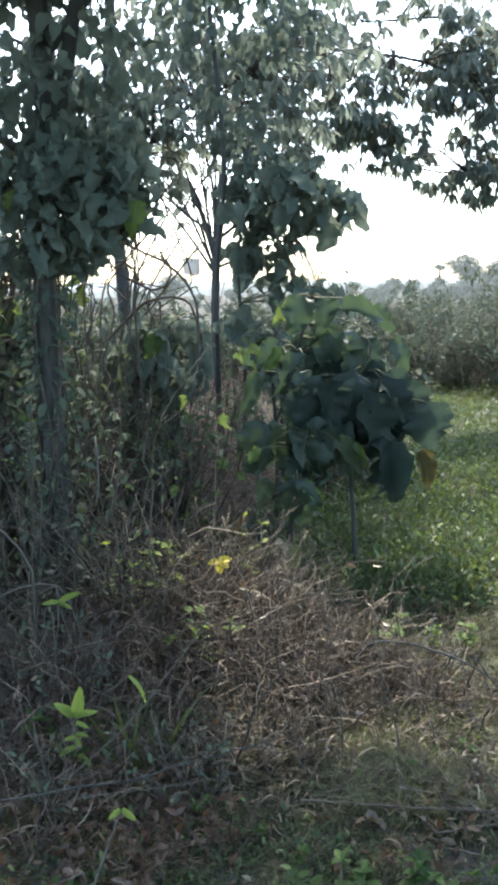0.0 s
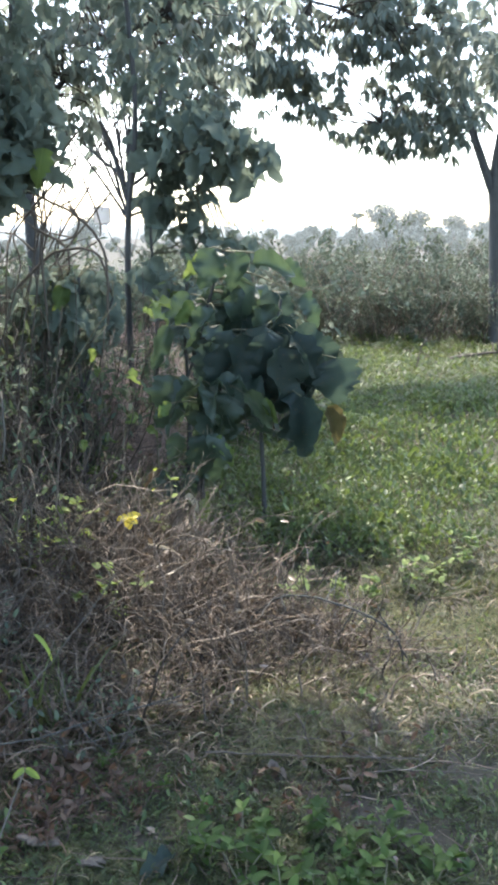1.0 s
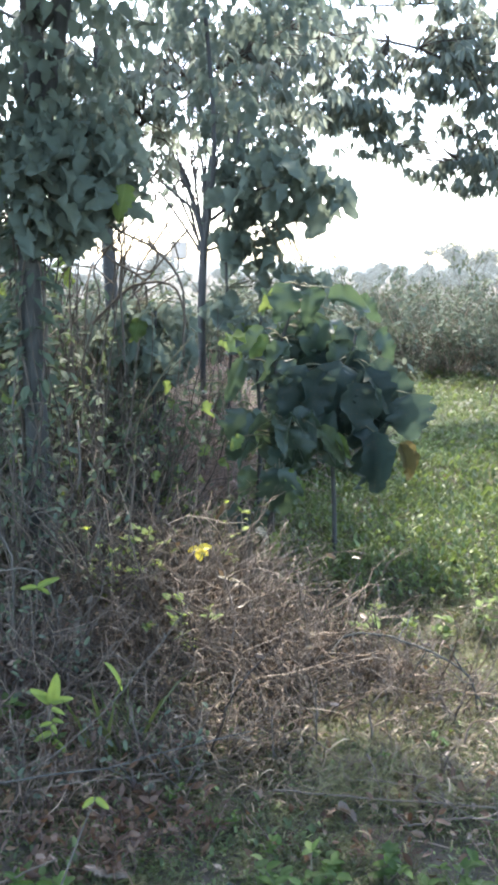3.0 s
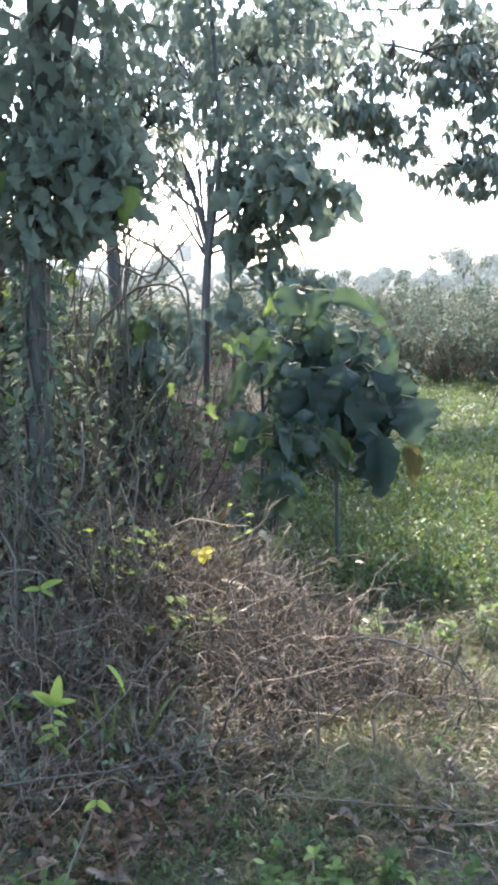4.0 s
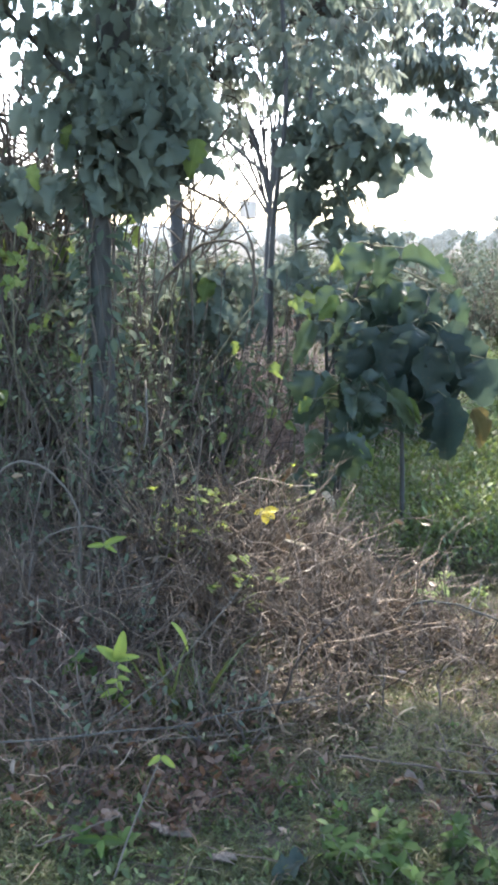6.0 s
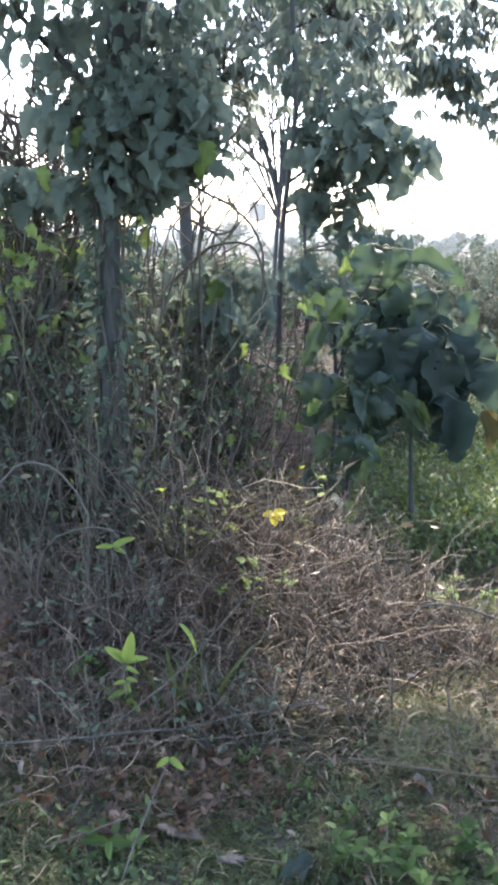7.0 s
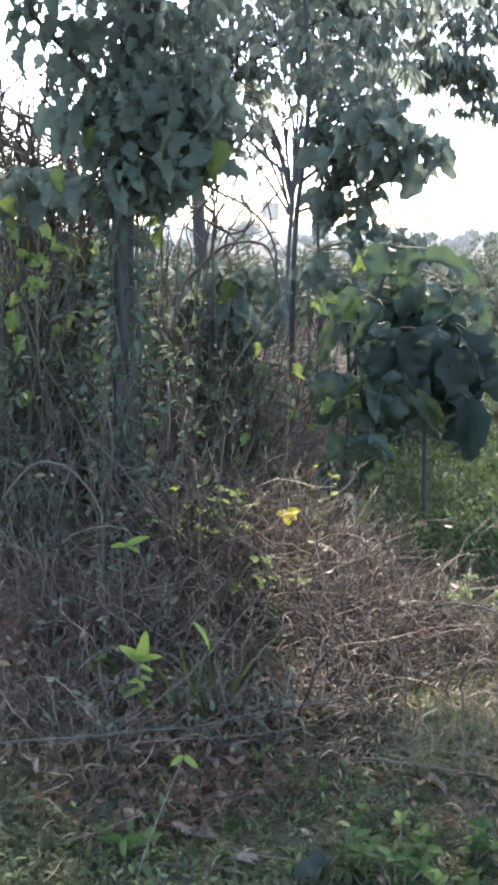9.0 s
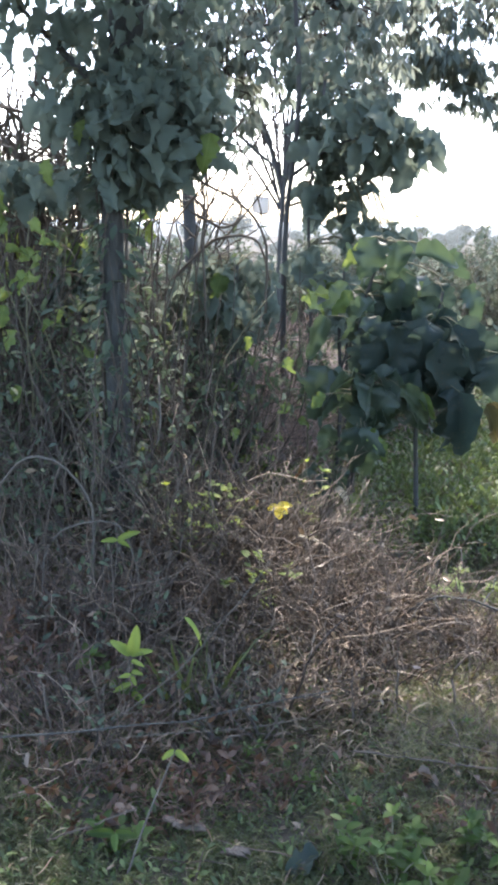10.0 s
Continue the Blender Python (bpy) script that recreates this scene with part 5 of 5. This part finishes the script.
def small_plant(name, label, foot, stems, leaf, per_stem, height, mat, group, lean=0.3, shape=OVAL_LEAF, up=0.5):
    """A low plant: thin stems, each leaf its own piece."""
    ob = thing(name, foot, label, "plant", group)
    if mat.name not in OVAL_MESH:
        g = Geo()
        g.add(*shape)
        OVAL_MESH[mat.name] = g.mesh("leaf", mat)
    for _ in range(stems):
        g = Geo()
        line = wander((0, 0, -0.02), (rng.normal() * lean, rng.normal() * lean, 1), height * rng.uniform(0.7, 1.15), 6, 0.1)
        tube(g, line, 0.003, 0.0015, 5)
        part("stem", g, GREEN_STEM, ob)
        k = per_stem
        at = line[np.minimum(6, np.maximum(2, rng.integers(2, 9, k)))]
        ang = rng.uniform(0, 2 * np.pi, k)
        ax = np.stack([np.cos(ang), np.sin(ang), rng.normal(size=k) * 0.35 + up], -1)
        for fr, p in zip(frames_for(ax, np.array([0, 0, 1.0]) + scattered(k) * 0.3, leaf * rng.uniform(0.6, 1.2, k)), at):
            blade_ob = new("leaf", OVAL_MESH[mat.name])
            blade_ob.parent = ob
            blade_ob.matrix_basis = Matrix([[*fr[0], p[0]], [*fr[1], p[1]], [*fr[2], p[2]], [0, 0, 0, 1]])
    return ob


HERB_PLANT = leaf_material("weed_leaf", [(0.0, (0.015, 0.032, 0.009)), (0.6, (0.025, 0.05, 0.013)), (1.0, (0.05, 0.085, 0.022))], 0.36, (0.13, 0.19, 0.025), 0.6, True, gloss=0.15)
P = "small plants of the forest edge"
small_plant("seedling", "small shaded green seedling", (-0.72, 2.95, 0), 3, 0.06, 6, 0.15, HERB_PLANT, P)
small_plant("seedling", "bright green plant behind the brush", (-0.5, 4.1, 0), 6, 0.05, 14, 0.42, LIME, P)
small_plant("seedling", "bright green plant in the brush", (-0.19, 3.6, 0), 3, 0.06, 6, 0.3, LIME, P)
small_plant("seedling", "bright green plant in the brush", (-0.42, 5.2, 0), 5, 0.06, 12, 0.4, LIME, P)
# sunlit spots in the brush, put into the brighter leaf colour
for x, y, h in ((-0.57, 3.9, 0.45), (-0.5, 3.92, 0.4), (-0.44, 3.95, 0.34), (-0.35, 4.12, 0.52), (-0.2, 3.55, 0.28), (-0.02, 4.25, 0.52)):
    small_plant("seedling", "lime-green plant among dead stems, sun glow put into its colour", (x, y, 0), 4, 0.045, 7, h, SUNLIT_SPROUT, P, 0.18)
for x, y, h in ((0.5, 3.72, 0.16), (0.74, 3.78, 0.14), (1.08, 3.88, 0.2), (1.42, 4.12, 0.2), (1.25, 3.95, 0.12), (0.6, 3.95, 0.12), (0.9, 3.8, 0.12)):
    small_plant("weed", "low lime-green weed in the sun", (x, y, 0), 5, 0.045, 9, h, LIME, P)
for x, y in ((0.1, 2.12), (0.19, 2.02), (0.3, 2.07), (0.37, 1.98), (0.47, 2.07), (0.53, 1.95), (0.65, 2.07), (0.67, 1.97), (0.21, 2.18), (0.4, 2.2), (0.58, 2.15), (-0.51, 2.13), (0.28, 1.93), (0.45, 1.92)):
    small_plant("weed", "leafy green weed in the shade", (x, y, 0), 4, 0.042, 8, 0.1, HERB_PLANT, P, 0.5)
for x, y in ((-0.02, 2.45), (0.1, 2.3), (0.5, 2.75), (0.85, 2.6), (0.7, 2.9), (-0.2, 2.6)):
    small_plant("weed", "tiny pale green weed among the litter", (x, y, 0), 4, 0.025, 6, 0.06, HERB_PLANT, P, 0.5)


def leafed_twig(name, label, points, leaves, mat, category="sprout"):
    """A thin stem with a few separate leaves at its tip."""
    p = np.array(points, float)
    ob = thing(name, p[0], label, category)
    g = Geo()
    tube(g, smooth_line(p - p[0], 14), 0.003, 0.002, 5)
    part("stem", g, VINE, ob)
    for dx, dy, dz, w, *down in leaves:
        e = p[-1] - p[0] - np.array([0, 0, sum(down)])
        broad_leaf(ob, e, e + np.array([dx, dy, dz]), w, mat, 4, (dz * 3, -0.6, 0.6))


leafed_twig("sprout", "thin sprout with two drooping lime leaves", [(-0.46, 2.0, -0.02), (-0.42, 2.07, 0.1), (-0.353, 2.167, 0.26)], [(-0.035, -0.01, -0.022, 0.5), (0.038, -0.01, -0.025, 0.5)], SUNLIT_SPROUT)
leafed_twig("sprout", "shaded sprout with lime leaf pair", [(-0.8, 3.35, -0.02), (-0.76, 3.32, 0.2), (-0.73, 3.3, 0.42)], [(0.08, -0.02, 0.05, 0.4), (-0.07, 0, 0.0, 0.4), (0.05, -0.03, -0.01, 0.4)], SUNLIT_SPROUT)
leafed_twig("sprout", "stalk with yellowed leaves in the brush", [(-0.2, 4.25, -0.02), (-0.18, 3.95, 0.25), (-0.16, 3.9, 0.39)], [(0.045, -0.02, -0.025, 0.8), (-0.045, -0.02, -0.01, 0.8), (0.01, -0.03, -0.05, 0.9), (0.06, -0.02, 0.015, 0.7)], YELLOW)
leafed_twig("sprout", "stalk with a pale withered leaf", [(-0.06, 3.9, -0.02), (-0.03, 3.88, 0.14), (-0.03, 3.86, 0.26)], [(0.08, -0.02, -0.015, 0.28), (-0.045, -0.02, 0.025, 0.3)], PALE_SHEET)

leafed_twig("seedling", "bright green seedling with upright pointed leaves", [(-0.61, 2.78, -0.02), (-0.605, 2.77, 0.1), (-0.592, 2.76, 0.18), (-0.58, 2.755, 0.23)],
            [(0.024, -0.015, 0.1, 0.5), (-0.06, -0.015, 0.055, 0.5), (-0.034, -0.015, 0.036, 0.5), (0.07, -0.02, 0.03, 0.42), (0.045, -0.03, 0.0, 0.4, 0.02), (0.04, -0.03, 0.012, 0.45, 0.06), (-0.035, -0.03, 0.008, 0.45, 0.07),
             (0.02, -0.035, -0.01, 0.5, 0.075), (-0.06, -0.02, -0.02, 0.4, 0.1), (0.05, -0.03, -0.02, 0.5, 0.13)], SUNLIT_SPROUT, "plant")
leafed_twig("seedling", "low plant with two broad green leaves", [(-0.5, 2.12, -0.02), (-0.5, 2.11, 0.03), (-0.498, 2.1, 0.06)], [(-0.075, -0.01, 0.006, 0.4), (0.06, -0.02, 0.012, 0.5), (0.01, -0.05, -0.01, 0.5)], HERB_PLANT, "plant")
small_plant("seedling", "shaded lower leaves of a bright seedling", (-0.6, 2.78, 0), 2, 0.055, 5, 0.13, HERB_PLANT, P, 0.15, up=0.3)

# coarse grass tuft with one bright arching blade
tuft = thing("grass_tuft", (-0.36, 2.85, 0), "tuft of broad shaded grass with one bright blade", "grass")
for i in range(16):
    g = Geo()
    a = rng.uniform(0, 2 * np.pi)
    ax = np.array([[math.cos(a) * 0.35, math.sin(a) * 0.35, 1.0]])
    ln = np.array([rng.uniform(0.16, 0.38)])
    g.many(GRASS_BLADE, frames_for(ax, scattered(1) + np.array([0, 0, 0.5]), ln, ln * 0.05), np.array([[rng.normal() * 0.03, rng.normal() * 0.03, -0.02]]))
    part("grass_blade", g, GRASS, tuft)
g = Geo()
g.many(blade(10, 2, 0.16, 0.3, 0.75), frames_for(np.array([[0.62, -0.15, -0.4]]), np.array([[0.5, -0.55, 0.65]]), np.array([0.115])), np.array([[-0.064, 0, 0.325]]))
part("grass_blade", g, SUNLIT_SPROUT, tuft, "bright lime arching blade")


def bark_shard(label, place, length, width, seed):
    """A curved splinter of fallen bark: a bent plate with ragged ends and real thickness."""
    r = random.Random(seed)
    nx, ny = 12, 5
    rag0, rag1 = [r.uniform(-0.3, 0.1) for _ in range(ny)], [r.uniform(-0.12, 0.3) for _ in range(ny)]
    top, low = [], []
    for i in range(nx):
        for j in range(ny):
            u, w = i / (nx - 1), j / (ny - 1) * 2 - 1
            x = (u - 0.5 + rag0[j] * (1 - u) + rag1[j] * u) * length
            y = w * width * 0.5 * (1 + 0.2 * math.sin(u * 5 + seed))
            z = 0.012 + width * 0.3 * (1 - w * w) + 0.008 * math.sin(u * 4 + seed) + r.uniform(-0.003, 0.003)
            top.append((x, y, z))
            low.append((x, y * 0.9, z - 0.006))
    k = nx * ny
    faces = []
    for i in range(nx - 1):
        for j in range(ny - 1):
            a = i * ny + j
            faces += [(a, a + ny, a + ny + 1, a + 1), (k + a, k + a + 1, k + a + ny + 1, k + a + ny)]
    for i in range(nx - 1):
        a, c = i * ny, i * ny + ny - 1
        faces += [(a, k + a, k + a + ny, a + ny), (c, c + ny, k + c + ny, k + c)]
    for j in range(ny - 1):
        a, c = j, (nx - 1) * ny + j
        faces += [(a, a + 1, k + a + 1, k + a), (c, k + c, k + c + 1, c + 1)]
    g = Geo()
    g.add(*shape_of(top + low, faces))
    ob = new("bark_shard", g.mesh("bark_shard", PALE_WOOD, False))
    ob.matrix_basis = pose(*place)
    tagged(ob, label, "bark", "fallen bark")


bark_shard("pale weathered shard of fallen bark on litter", (-0.335, 2.22, 0.0, 4, 3, 4), 0.08, 0.032, 2)
bark_shard("small weathered bark chip on the ground", (-0.2, 2.12, 0.0, 0, 0, -20), 0.06, 0.025, 5)
for x, y, ln, rot, m, lab in ((0.016, 2.12, 0.13, 220, SAPLING, "large dark dead leaf on the ground"), (-0.53, 2.24, 0.06, 20, PALE_DEAD, "bleached pinkish dead leaf on litter"), (-0.5, 2.22, 0.05, 120, PALE_DEAD, "bleached pinkish dead leaf on litter"),
                              (-0.56, 2.2, 0.06, 250, DEAD, "curled pinkish-brown dead leaf"), (0.55, 2.42, 0.08, 70, DEAD, "curled brown dead leaf on the litter"), (0.78, 3.2, 0.1, 200, DEAD, "curled brown dead leaf on the litter"), (0.3, 2.5, 0.07, 320, DEAD, "curled brown dead leaf on the litter")):
    ob = thing("fallen_leaf", (x, y, float(ground_z(x, y)) + 0.02), lab, "leaf", "fallen leaves")
    c, s = math.cos(radians(rot)), math.sin(radians(rot))
    broad_leaf(ob, (0, 0, 0.012), (c * ln, s * ln, 0.018), 0.6, m, 2, (0, 0, 1))

# pale sheet hanging from the young tree
tag = thing("hanging_sheet", (-0.38, 6.3, 1.655), "small pale torn sheet hanging on a thin string", "sheet")
g = Geo()
sheet = []
for i in range(7):
    for j in range(7):
        u, w = i / 6 - 0.5, j / 6
        sheet.append((u * 0.105, 0.02 * math.sin(u * 4) + 0.03 * (1 - w) ** 3, w * 0.105))
grid = [(i * 7 + j, (i + 1) * 7 + j, (i + 1) * 7 + j + 1, i * 7 + j + 1) for i in range(6) for j in range(6)]
g.add(*shape_of(sheet, grid))
part("sheet", g, TAG_SHEET, tag)
g = Geo()
tube(g, smooth_line([(0, 0.0, 0.08), (0.03, 0, 0.2), (0.12, 0.0, 0.34)], 8), 0.002, 0.002, 4)
part("string", g, TWIG, tag)
g = Geo()
tube(g, smooth_line([(-0.045, 0.03, 0.012), (0, 0.035, -0.004), (0.045, 0.03, 0.0)], 8), 0.006, 0.004, 5)
part("lower_hem", g, TWIG, tag, "dark rolled lower edge")
for side in (-1, 1):
    g = Geo()
    tube(g, smooth_line([(side * 0.053, 0.02, 0.01), (side * 0.054, 0.015, 0.05), (side * 0.052, 0.015, 0.108)], 8), 0.003, 0.0025, 4)
    part("side_hem", g, TWIG, tag, "brownish folded edge")

# dark debris on the ground before the brush
for pts, r0 in (([(0.12, 2.6, 0.02), (0.4, 2.54, 0.03), (0.78, 2.5, 0.02)], 0.007), ([(0.34, 2.66, 0.02), (0.52, 2.6, 0.035), (0.7, 2.46, 0.015)], 0.005), ([(0.5, 2.42, 0.015), (0.68, 2.44, 0.025), (0.95, 2.41, 0.015)], 0.006)):
    strand("stick", "dark dead stick lying on the litter", pts, r0 * 0.5, r0 * 0.3, TWIG, "stick", T, 4, 0.14)
